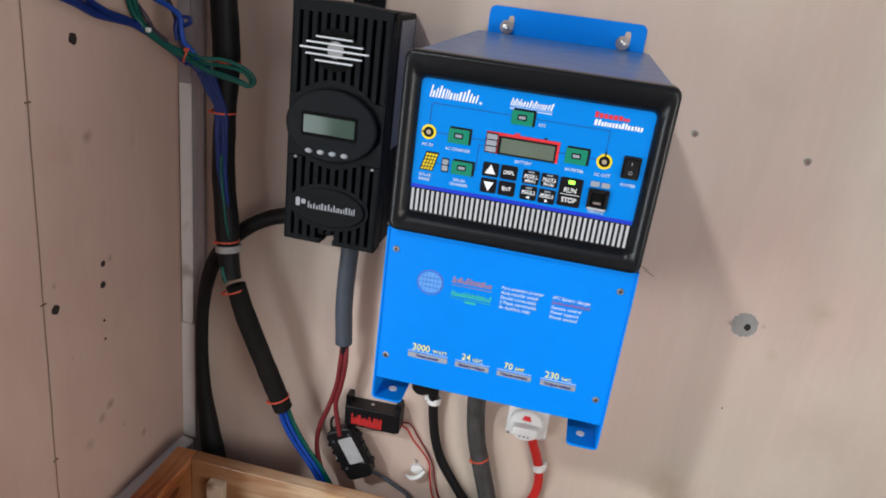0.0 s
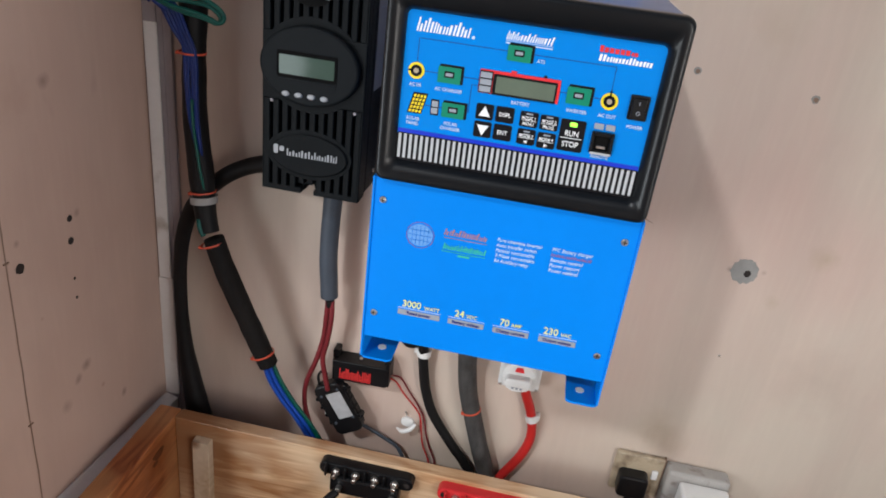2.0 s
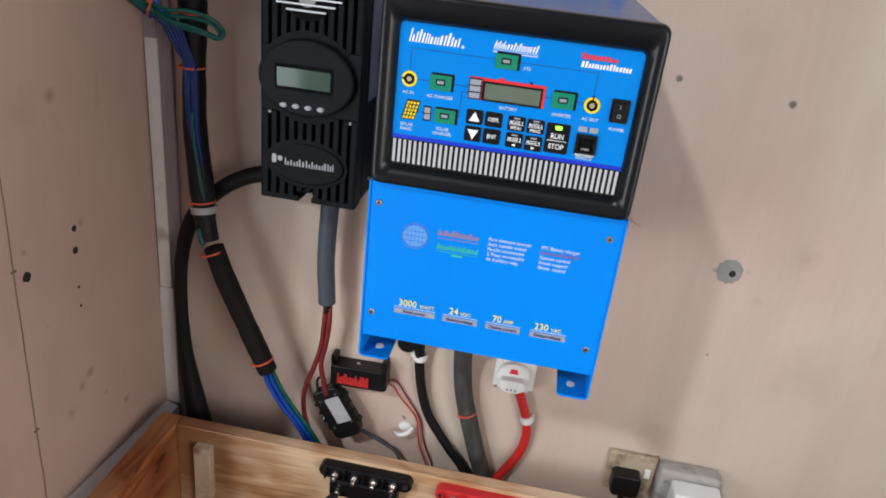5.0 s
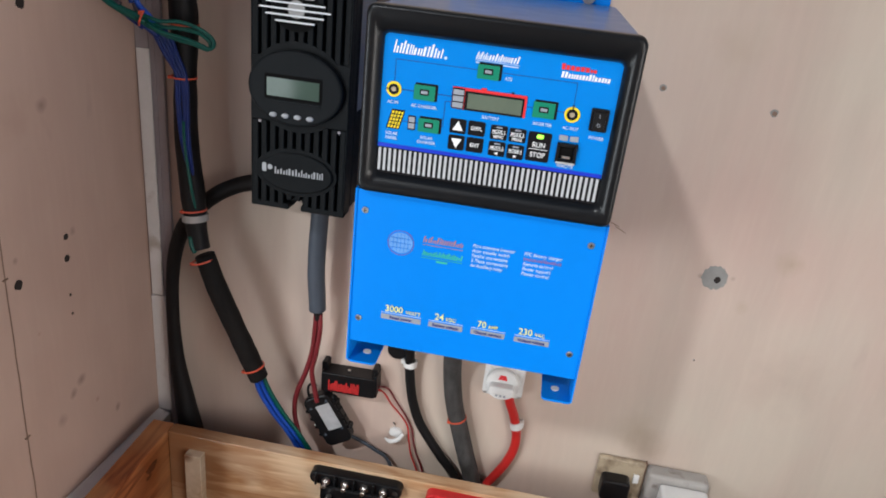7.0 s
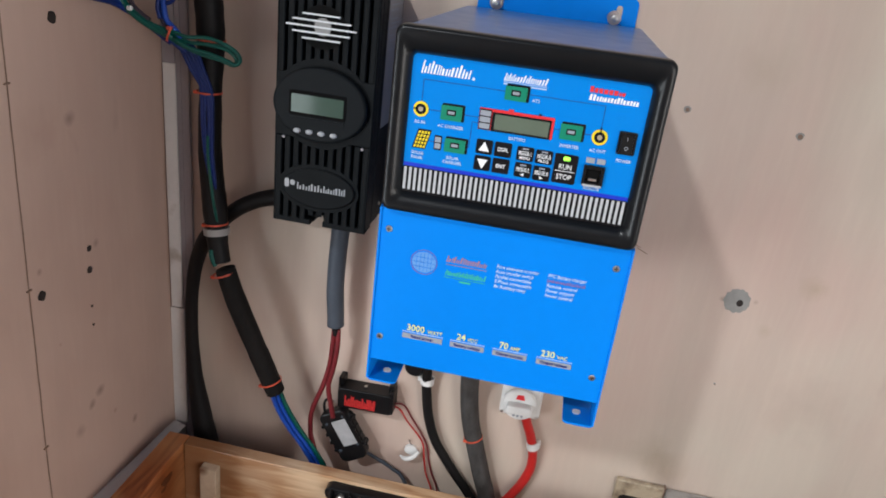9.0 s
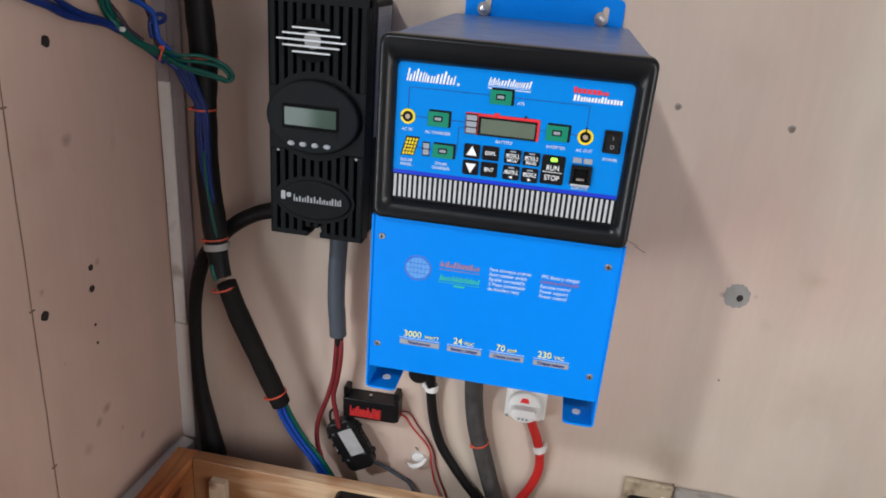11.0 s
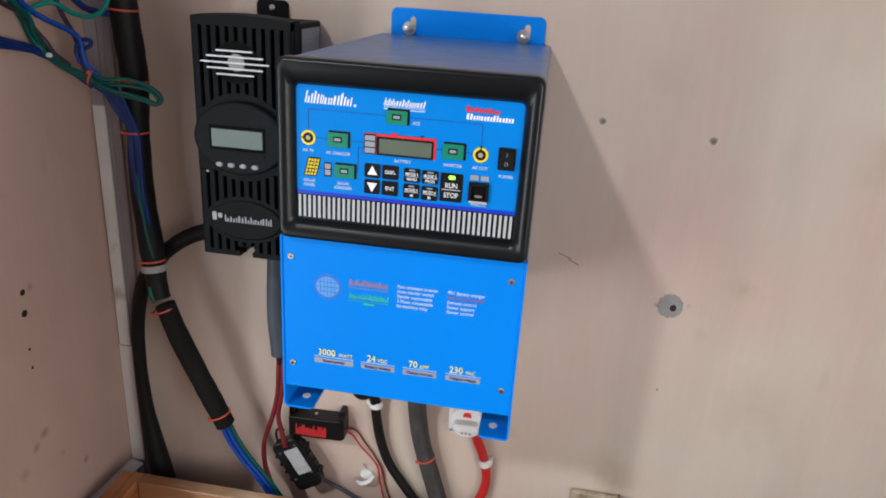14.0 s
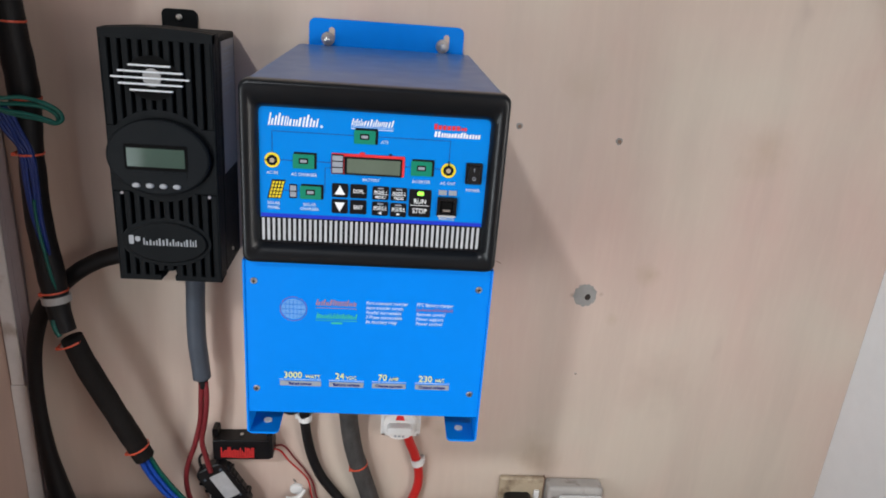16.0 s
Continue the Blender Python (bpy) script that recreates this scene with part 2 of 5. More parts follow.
M_WHITEINK = material("white_ink", (0.86, 0.88, 0.90), 0.45, vary=0.02)
M_PALEINK = material("pale_blue_ink", (0.50, 0.66, 0.88), 0.45, vary=0.02)
M_STRIPE = material("pale_grey_ink", (0.47, 0.49, 0.51), 0.45, vary=0.03)
M_KNOTDARK = material("dark_pine_knot", (0.10, 0.028, 0.01), 0.45, vary=0.5, scale=150)
M_YELLOW = material("yellow_ink", (0.86, 0.66, 0.02), 0.4, vary=0.04)
M_LEMON = material("lemon_ink", (0.80, 0.82, 0.34), 0.4, vary=0.04)
M_BLACKINK = material("black_ink", (0.006, 0.006, 0.008), 0.35, vary=0.1, gloss=0.25)
M_NAVY = material("navy_ink", (0.01, 0.03, 0.20), 0.35, vary=0.05)
M_ROYAL = material("royal_blue_ink", (0.008, 0.035, 0.55), 0.35, vary=0.05)
M_GREEN = material("green_ink", (0.0, 0.225, 0.13), 0.35, vary=0.05)
M_REDINK = material("red_ink", (0.72, 0.03, 0.04), 0.35, vary=0.05)
M_GLOBE = material("mid_blue_ink", (0.13, 0.36, 0.78), 0.4, vary=0.05)
M_RUSTINK = material("rusty_ink", (0.42, 0.20, 0.20), 0.4, vary=0.05)
M_DIMRED = material("dim_violet_red_ink", (0.28, 0.12, 0.32), 0.4, vary=0.05)
M_GREENTXT = material("bright_green_ink", (0.05, 0.55, 0.30), 0.4, vary=0.05)
M_GREYINK = material("grey_ink", (0.30, 0.33, 0.38), 0.4, vary=0.05)
M_SILVER = material("silver_label_film", (0.30, 0.30, 0.31), 0.4, metal=0.25, vary=0.08, scale=20)
M_LCD = material("green_lcd", (0.115, 0.15, 0.115), 0.12, vary=0.06, coat=0.6)
M_LCD2 = material("dark_green_lcd", (0.07, 0.11, 0.085), 0.06, vary=0.06, coat=0.0, gloss=0.22)
M_LED = material("lit_green_led", (0.35, 1.0, 0.08), 0.3, vary=0.0, emit=1.6)
M_BUTTON = material("silver_grey_rubber", (0.40, 0.41, 0.43), 0.45, vary=0.05)
M_FILL = material("grey_filler", (0.27, 0.262, 0.25), 0.8, vary=0.15, scale=60, bump=0.5)
M_HOLE = material("dark_hole", (0.02, 0.014, 0.012), 0.9, vary=0.2)
M_STAIN = material("brown_stain", (0.22, 0.14, 0.10), 0.7, vary=0.2, scale=80)
M_REDPL = material("red_moulded_plastic", (0.62, 0.025, 0.03), 0.35, vary=0.08, scale=30)
M_BLACKPL = material("black_moulded_plastic", (0.006, 0.006, 0.007), 0.35, vary=0.2, scale=30, bump=0.15, bump_scale=900, gloss=0.3)
M_STICKER = material("scuffed_silver_sticker", (0.45, 0.46, 0.48), 0.35, metal=0.2, vary=0.2, scale=60)
M_PINEX = pine("varnished_pine_x", "x", (0.40, 0.185, 0.075), (0.70, 0.48, 0.29), (0.76, 0.60, 0.42), dark_zones=(((-0.44, 0.33, 0.66), 0.20, 0.85, (0.24, 0.095, 0.032)), ((-0.28, 0.33, 0.70), 0.06, 0.6, (0.34, 0.15, 0.06)), ((-0.17, 0.35, 0.705), 0.02, 0.6, (0.33, 0.14, 0.06)), ((0.36, 0.33, 0.69), 0.05, 0.5, (0.45, 0.24, 0.11))))
M_PINEY = pine("reddish_varnished_pine", "y", (0.17, 0.035, 0.010), (0.46, 0.155, 0.050), (0.50, 0.25, 0.105), dark_zones=(((-0.437, 0.27, 0.66), 0.06, 0.7, (0.20, 0.05, 0.012)),))
M_BATTEN = pine("pale_pine", "y", (0.42, 0.30, 0.18), (0.62, 0.50, 0.36), (0.66, 0.55, 0.42))
M_WINE = material("red_label", (0.60, 0.03, 0.03), 0.4, vary=0.08)

# ---- mesh tools ----
ORIGIN = {}


def thing(name, base, label, category, group=""):
    ob = new(name)
    ob.empty_display_size = 0.02
    ob.location = base
    ORIGIN[ob.name] = Vector(base)
    return tagged(ob, label, category, group)


def part(name, bm, mat, parent=None, label="", smooth=False):
    """One mesh object, given in world metres, under a thing or a part."""
    me = bpy.data.meshes.new(name)
    o = ORIGIN[parent.name] if parent else Vector((0, 0, 0))
    bmesh.ops.translate(bm, vec=-o, verts=bm.verts)
    bmesh.ops.recalc_face_normals(bm, faces=bm.faces)
    bm.to_mesh(me)
    bm.free()
    me.materials.append(mat)
    if smooth:
        me.polygons.foreach_set("use_smooth", [True] * len(me.polygons))
    ob = new(name, me)
    ob.parent = parent
    ORIGIN[ob.name] = o
    return tagged(ob, label)


def solo(name, bm, mat, label, category, group="", smooth=False, kind=""):
    return tagged(part(name, bm, mat, None, label, smooth), category=category, group=group, kind=kind)


def box(x0, x1, y0, y1, z0, z1, bevel=0.0, seg=2, bm=None):
    b = bmesh.new()
    bmesh.ops.create_cube(b, size=1)
    for v in b.verts:
        v.co = Vector(((x0 + x1) / 2 + v.co.x * (x1 - x0), (y0 + y1) / 2 + v.co.y * (y1 - y0), (z0 + z1) / 2 + v.co.z * (z1 - z0)))
    if bevel:
        bmesh.ops.bevel(b, geom=b.edges[:], offset=bevel, segments=seg, affect="EDGES", profile=0.5)
    return join(bm, b)


def join(bm, b):
    if bm is None:
        return b
    me = bpy.data.meshes.new("scratch")
    b.to_mesh(me)
    b.free()
    bm.from_mesh(me)
    bpy.data.meshes.remove(me)
    return bm


def prism(pts, y0, y1, bevel=0.0, bm=None):
    """A polygon in x, z pushed from y0 (front) to y1 (back)."""
    b = bmesh.new()
    f = b.faces.new([b.verts.new((x, y1, z)) for x, z in pts])
    r = bmesh.ops.extrude_face_region(b, geom=[f])
    moved = [g for g in r["geom"] if isinstance(g, bmesh.types.BMVert)]
    bmesh.ops.translate(b, vec=(0, y0 - y1, 0), verts=moved)
    if bevel:
        front = [e for e in b.edges if all(v in moved for v in e.verts)]
        bmesh.ops.bevel(b, geom=front, offset=bevel, segments=2, affect="EDGES", profile=0.5)
    return join(bm, b)


def rounded(x0, x1, z0, z1, r, n=5):
    pts = []
    for cx, cz, a in ((x1 - r, z1 - r, 0), (x0 + r, z1 - r, 90), (x0 + r, z0 + r, 180), (x1 - r, z0 + r, 270)):
        for i in range(n + 1):
            t = radians(a + 90 * i / n)
            pts.append((cx + r * math.cos(t), cz + r * math.sin(t)))
    return pts


def oval(cx, cz, a, b, n=40):
    return [(cx + a * math.cos(2 * math.pi * i / n), cz + b * math.sin(2 * math.pi * i / n)) for i in range(n)]


def loft(loops, bm=None, close=False, cap0=False, cap1=False):
    """Skin through loops of equal length."""
    b = bmesh.new()
    rows = [[b.verts.new(p) for p in lp] for lp in loops]
    k = len(rows[0])
    pairs = list(zip(rows, rows[1:])) + ([(rows[-1], rows[0])] if close else [])
    for r0, r1 in pairs:
        for i in range(k):
            j = (i + 1) % k
            b.faces.new((r0[i], r0[j], r1[j], r1[i]))
    if cap0:
        b.faces.new(rows[0])
    if cap1:
        b.faces.new(rows[-1])
    return join(bm, b)


def spline(pts, per=8):
    """Catmull-Rom through the points."""
    p = [Vector(q) for q in pts]
    p = [p[0] * 2 - p[1]] + p + [p[-1] * 2 - p[-2]]
    out = []
    for i in range(1, len(p) - 2):
        a, b, c, d = p[i - 1:i + 3]
        for k in range(per):
            t = k / per
            out.append(0.5 * (2 * b + (c - a) * t + (2 * a - 5 * b + 4 * c - d) * t * t + (3 * b - a - 3 * c + d) * t ** 3))
    return out + [p[-2]]


def tube(pts, r, sides=12, per=8, bm=None, wobble=0.0, ribs=0.0):
    """A round cable along a smooth line, closed at its ends; r may be a list along the points."""
    line = spline(pts, per)
    rs = r if isinstance(r, (list, tuple)) else [r] * len(pts)
    loops, up = [], Vector((0.31, 0.87, 0.37))
    for i, q in enumerate(line):
        d = (line[min(i + 1, len(line) - 1)] - line[max(i - 1, 0)]).normalized()
        u = (up - d * up.dot(d)).normalized()
        up = u
        w = d.cross(u)
        f = i / (len(line) - 1) * (len(rs) - 1)
        k = min(int(f), len(rs) - 2)
        rad = rs[k] + (rs[k + 1] - rs[k]) * (f - k)
        rad *= 1 + wobble * noise.noise(q * 60) + (ribs if i % 2 else 0)
        loops.append([q + rad * (u * math.cos(a) + w * math.sin(a)) for a in (2 * math.pi * s / sides for s in range(sides))])
    return loft(loops, bm, cap0=True, cap1=True)


def rod(a, b, r, sides=16, bm=None, bevel=0.0):
    """A straight cylinder from a to b."""
    a, b = Vector(a), Vector(b)
    d = (b - a).normalized()
    u = d.orthogonal().normalized()
    w = d.cross(u)
    ring = [u * math.cos(t) + w * math.sin(t) for t in (2 * math.pi * s / sides for s in range(sides))]
    if bevel:
        loops = [[a + v * (r - bevel) for v in ring], [a + d * bevel + v * r for v in ring], [b - d * bevel + v * r for v in ring], [b + v * (r - bevel) for v in ring]]
    else:
        loops = [[a + v * r for v in ring], [b + v * r for v in ring]]
    return loft(loops, bm, cap0=True, cap1=True)


def ring(c, d, r, w, thick, sides=20, bm=None, squash=1.0):
    """A strap of width w round a cable of radius r at c, running along d."""
    c, d = Vector(c), Vector(d).normalized()
    u = d.orthogonal().normalized()
    v = d.cross(u)
    rad = [u * math.cos(t) + v * math.sin(t) for t in (2 * math.pi * s / sides for s in range(sides))]
    lp = lambda q, k: [c + d * k + x * q for x in rad]
    return loft([lp(r, -w / 2), lp(r + thick, -w / 2), lp(r + thick, w / 2), lp(r, w / 2)], bm, close=True)


def text_mesh(words, x, z, size, y, depth=0.0004, align="LEFT", squeeze=1.0, shear=0.0, fat=0.0, spacing=1.0):
    """Words in the built-in font, standing in the x, z plane at y, facing -y."""
    cu = bpy.data.curves.new("words", "FONT")
    cu.body, cu.size, cu.align_x, cu.extrude, cu.shear, cu.offset, cu.space_line = words, size, align, depth / 2, shear, fat, spacing
    cu.resolution_u = 3
    ob = bpy.data.objects.new("words", cu)
    scene.collection.objects.link(ob)
    me = bpy.data.meshes.new_from_object(ob.evaluated_get(bpy.context.evaluated_depsgraph_get()))
    bm = bmesh.new()
    bm.from_mesh(me)
    bpy.data.objects.remove(ob)
    bpy.data.curves.remove(cu)
    bpy.data.meshes.remove(me)
    for v in bm.verts:
        v.co = Vector((x + v.co.x * squeeze, y - depth / 2 - v.co.z, z + v.co.y))
    return bm


def word_bars(x0, x1, z0, z1, y, count, mat, parent, lean=0.0, gap=0.38, seed=1, label=""):
    """A word that is not lettered: a row of plain blocks, each a part."""
    rnd = random.Random(seed)
    count *= 2
    w = [rnd.uniform(0.7, 1.3) for _ in range(count)]
    unit = (x1 - x0) / sum(w)
    x = x0
    for i, k in enumerate(w):
        a, b = x, x + unit * k * (1 - gap - 0.08)
        top = z1 if i == 0 or rnd.random() < 0.2 else z1 - (z1 - z0) * rnd.choice((0.22, 0.28, 0.28, 0.45))
        part("mark_block", prism([(a, z0), (b, z0), (b + lean * (top - z0), top), (a + lean * (top - z0), top)], y - 0.0004, y), mat, parent, label)
        x += unit * k


# ---- the large structure ----
def structure(name, bm, mat, label, category):
    return solo(name, bm, mat, label, category, kind="structure")


XL, XR, ZC, YS = -0.609, 0.885, 2.3, -2.2
wall_north = structure("wall_north", box(-2.95, XR + 0.1, 0, 0.06, 0, ZC), M_WALL, "pinkish bare plywood back wall with screw holes", "wall")
wall_west = structure("wall_west", box(XL - 0.018, XL, -0.475, -0.001, 0, 2.0), M_LEFT, "bare brown plywood side panel with stains", "wall")
east = box(XR, XR + 0.06, YS, FILL_OPENING[0], 0, ZC)
box(XR, XR + 0.06, FILL_OPENING[1], -0.001, 0, ZC, bm=east)
box(XR, XR + 0.06, FILL_OPENING[0], FILL_OPENING[1], 0, FILL_OPENING[2], bm=east)
box(XR, XR + 0.06, FILL_OPENING[0], FILL_OPENING[1], FILL_OPENING[3], ZC, bm=east)
wall_east = structure("wall_east", east, M_WHITE, "plain white painted side wall", "wall")
south = box(DOOR[1], XR, YS - 0.06, YS, 0, ZC)
box(-2.95, DOOR[0], YS - 0.06, YS, 0, ZC, bm=south)
box(DOOR[0], DOOR[1], YS - 0.06, YS, 2.0, ZC, bm=south)
structure("wall_south", south, M_LEFT, "plain plywood wall with an open doorway", "wall")
structure("wall_far_west", box(-3.01, -2.95, YS - 0.06, 0.06, 0, ZC), M_WALL, "plain plywood end wall", "wall")
structure("floor", box(-3.01, XR + 0.1, YS - 0.06, 0.06, -0.05, -0.001), M_FLOOR, "dark vinyl floor", "floor")
# unseen ceiling, added; the edges of its gap shape where sun falls
top = box(-3.01, SUN_GAP[0], YS - 0.06, 0.06, ZC, ZC + 0.05)
box(SUN_GAP[1], XR + 0.1, YS - 0.06, 0.06, ZC, ZC + 0.05, bm=top)
box(SUN_GAP[0], SUN_GAP[1], YS - 0.06, SUN_GAP[2], ZC, ZC + 0.05, bm=top)
box(SUN_GAP[0], SUN_GAP[1], SUN_GAP[3], 0.06, ZC, ZC + 0.05, bm=top)
structure("ceiling", top, M_WHITE, "unseen white ceiling with a gap added for the sun", "ceiling")
structure("ground", box(-400, 400, -400, 400, -0.3, -0.1), M_GRASS, "green grass ground outside", "ground")

# corner and bottom strips
t1 = structure("corner_trim", box(-0.5855, -0.563, -0.007, -0.0005, 0.0, ZC - 0.002, 0.001), M_LILAC, "lilac-grey plastic corner strip on plywood", "trim")
part("ridge", box(-0.579, -0.576, -0.0085, -0.0065, 0.0, ZC - 0.002, 0.0005), M_LILAC, t1)
structure("corner_angle", box(XL + 0.0005, -0.5860, -0.0085, -0.0005, 0.0, ZC - 0.003, 0.0012), M_LILAC, "lilac-grey plastic angle in the wall corner", "trim")
cover = box(XL + 0.0035, -0.5835, -0.0125, -0.0088, 0.913, 1.358, 0.0012)
structure("trim_cover", cover, M_PVC, "pale grey plastic cover strip on corner angle", "trim")
structure("trim_cover_low", box(XL + 0.0008, -0.5810, -0.0118, -0.0088, 0.655, 0.911, 0.001), M_PVC, "pale grey plastic cover strip in the corner", "trim")
# the strip climbs a little towards the open end of the panel
low = loft([[(XL + 0.0005, y, z), (XL + 0.004, y, z + 0.001), (XL + 0.026, y, z - 0.006), (XL + 0.026, y, z - 0.028), (XL + 0.0005, y, z - 0.028)] for y, z in ((-0.475, 0.695), (-0.014, 0.655))], cap0=True, cap1=True)
structure("bottom_trim", low, M_PVC, "grey plastic angle strip along the side panel", "trim")


def disc_on(name, wall, c, r, mat, normal, thick=0.0006, seed=0, sides=14, rough=0.12):
    """A small uneven round mark or plug on a wall."""
    rnd = random.Random(seed)
    bm = bmesh.new()
    ang = [2 * math.pi * i / sides for i in range(sides)]
    rad = [r * (1 + rnd.uniform(-rough, rough)) for _ in ang]
    for k in (0.0, thick):
        for a, q in zip(ang, rad):
            u, v = q * math.cos(a), q * math.sin(a)
            bm.verts.new((c[0] + u, -k, c[1] + v) if normal == "y" else (XL + k, c[0] + u, c[1] + v))
    bm.verts.ensure_lookup_table()
    for i in range(sides):
        j = (i + 1) % sides
        bm.faces.new((bm.verts[i], bm.verts[j], bm.verts[sides + j], bm.verts[sides + i]))
    bm.faces.new([bm.verts[sides + i] for i in range(sides)])
    return part(name, bm, mat, wall)


for i, (x, z, r) in enumerate(((0.216, 1.403, 0.0052), (0.378, 1.388, 0.0058), (0.367, 0.964, 0.002), (0.202, 1.600, 0.004))):
    disc_on("hole_rim", wall_north, (x, z), r, M_FILL, "y", 0.0005, i)
    disc_on("screw_hole", wall_north, (x + 0.0005, z - 0.0006), r * 0.6, M_STAIN, "y", 0.001, i + 9)
disc_on("filler_patch", wall_north, (0.362, 1.119), 0.0205, M_FILL, "y", 0.0008, 31, 44, 0.07)
disc_on("screw_hole", wall_north, (0.367, 1.116), 0.0054, M_HOLE, "y", 0.0016, 32)
for k, (x, z, l) in enumerate(((0.176, 1.187, 0.022), (0.192, 1.178, 0.018))):
    part("pencil_mark", prism([(x, z), (x + l, z - 0.008), (x + l, z - 0.0068), (x, z + 0.0013)], -0.0005, 0.0), M_STAIN, wall_north)
for i, (y, z, r) in enumerate(((-0.254, 1.441, 0.0078), (-0.221, 1.111, 0.0048), (-0.224, 1.077, 0.0056), (-0.325, 1.081, 0.0072), (-0.226, 1.017, 0.0022), (-0.226, 0.985, 0.0022))):
    disc_on("screw_hole", wall_west, (y, z), r, M_HOLE, "x", 0.0008, i + 50)
# the open joint in the side panel
rnd = random.Random(5)
joint = bmesh.new()
zs = [0.5 + i * 0.02 for i in range(70)]
edge = [(-0.3465 - 0.02 * (1.1 - z) + 0.0025 * noise.noise(Vector((0, 0, z * 6))) + 0.0016 * noise.noise(Vector((3, 0, z * 23))), z) for z in zs]
for (ya, za), (yb, zb) in zip(edge, edge[1:]):
    q = [joint.verts.new(p) for p in ((XL + 0.0006, ya - 0.0012, za), (XL + 0.0006, ya + 0.0012, za), (XL + 0.0006, yb + 0.0012, zb), (XL + 0.0006, yb - 0.0012, zb))]
    joint.faces.new(q)
part("panel_joint", joint, M_STAIN, wall_west)
for z in (0.846, 1.099, 1.371):
    part("staple", box(XL, XL + 0.002, -0.3515 - 0.02 * (1.1 - z), -0.342 - 0.02 * (1.1 - z), z - 0.0012, z + 0.0012, 0.0005), M_STAIN, wall_west)

# ---- inverter ----
def build_inverter():
    inv = thing("inverter", (0.002, -0.2, 1.11), "blue wall-mounted power inverter with a black-framed control panel", "inverter")
    X0, X1 = -0.127, 0.131
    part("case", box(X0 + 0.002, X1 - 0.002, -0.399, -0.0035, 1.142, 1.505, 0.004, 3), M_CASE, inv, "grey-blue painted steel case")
    fl = prism(rounded(-0.109, 0.118, 1.47, 1.5425, 0.009), -0.0032, -0.0004)
    part("mounting_flange", fl, M_BLUE, inv, "bright blue flange with two keyholes")
    for x in (-0.076, 0.0925):
        part("keyhole", prism(rounded(x - 0.0042, x + 0.0042, 1.514, 1.531, 0.004), -0.0042, -0.0034), M_WALL, inv)
    # front frame
    ob_ = lambda g, r, y: [(x, y, z) for x, z in rounded(X0 + g, X1 + 0.001 - g, 1.324 + g, 1.508 - g, r)]
    ib = lambda g, r, y: [(x, y, z) for x, z in rounded(-0.109 - g, 0.1145 + g, 1.3445 - g, 1.4815 + g, r)]
    lp = [ob_(0.001, 0.008, -0.3965), ob_(0, 0.009, -0.3985), ob_(0, 0.009, -0.4095), ob_(0.0006, 0.0088, -0.4125), ob_(0.0022, 0.008, -0.4145), ob_(0.0042, 0.0075, -0.4150), ob_(0.0085, 0.0065, -0.4146),
          ib(0.0062, 0.0085, -0.4125), ib(0.0030, 0.007, -0.4095), ib(0.0006, 0.005, -0.4052), ib(0.0, 0.005, -0.400)]
    part("front_frame", loft(lp), M_BEZEL, inv, "black plastic front frame with rounded corners", smooth=True)
    panel = part("control_panel", prism(rounded(-0.110, 0.1155, 1.3440, 1.4820, 0.005), -0.4045, -0.380), M_PRINT, inv, "glossy blue printed control panel")
    P = -0.4046

    def ink(name, bm, mat, label=""):
        return part(name, bm, mat, panel, label)

    def word(t, x, z, size, mat=M_PALEINK, align="CENTER", squeeze=1.0, fat=0.0):
        return ink("lettering", text_mesh(t, x, z, size, P - 0.0005, align=align, squeeze=squeeze, fat=fat), mat)

    def rect(name, x0, x1, z0, z1, mat, d=0.0008, r=0.0012, label="", y=None):
        y = P if y is None else y
        return ink(name, prism(rounded(x0, x1, z0, z1, min(r, (x1 - x0) / 2.1, (z1 - z0) / 2.1), 3), y - d, y), mat, label)

    # marks that stand for the maker's names
    word_bars(-0.1005, -0.0525, 1.4645, 1.4765, P, 8, M_WHITEINK, panel, 0.18, 0.38, 3, "white slanted maker's mark")
    ink("maker_dot", prism(oval(-0.0495, 1.4655, 0.0015, 0.0015, 12), P - 0.0004, P), M_PALEINK)
    word_bars(-0.021, 0.020, 1.4685, 1.4755, P, 9, M_WHITEINK, panel, 0.25, 0.38, 4, "white slanted model mark")
    rect("model_underline", -0.021, 0.0205, 1.4672, 1.4677, M_PALEINK, 0.0004, 0.0002)
    rect("model_line", -0.021, 0.020, 1.4650, 1.4661, M_PALEINK, 0.0004, 0.0002)
    word_bars(0.0595, 0.0925, 1.4695, 1.4750, P, 4, M_REDINK, panel, 0.0, 0.14, 5, "red block maker's mark")
    word_bars(0.0600, 0.1060, 1.4622, 1.4678, P, 8, M_WHITEINK, panel, 0.12, 0.25, 6, "white maker's mark")
    # flow lines
    for x0, x1, z0, z1 in ((-0.097, -0.018, 1.4585, 1.459), (0.004, 0.0765, 1.4585, 1.459), (-0.0972, -0.0967, 1.437, 1.459), (0.0762, 0.0767, 1.436, 1.459),
                           (-0.09, -0.077, 1.4302, 1.4308), (-0.055, -0.039, 1.4302, 1.4308), (0.032, 0.039, 1.4302, 1.4308), (0.061, 0.069, 1.4298, 1.4304),
                           (-0.0890, -0.080, 1.3995, 1.4001), (-0.073, -0.070, 1.3995, 1.4001), (-0.048, -0.0455, 1.3995, 1.4001), (-0.0458, -0.0453, 1.3995, 1.425), (-0.0458, -0.039, 1.4247, 1.4252)):
        rect("flow_line", x0, x1, z0, z1, M_NAVY, 0.0003, 0.0001)

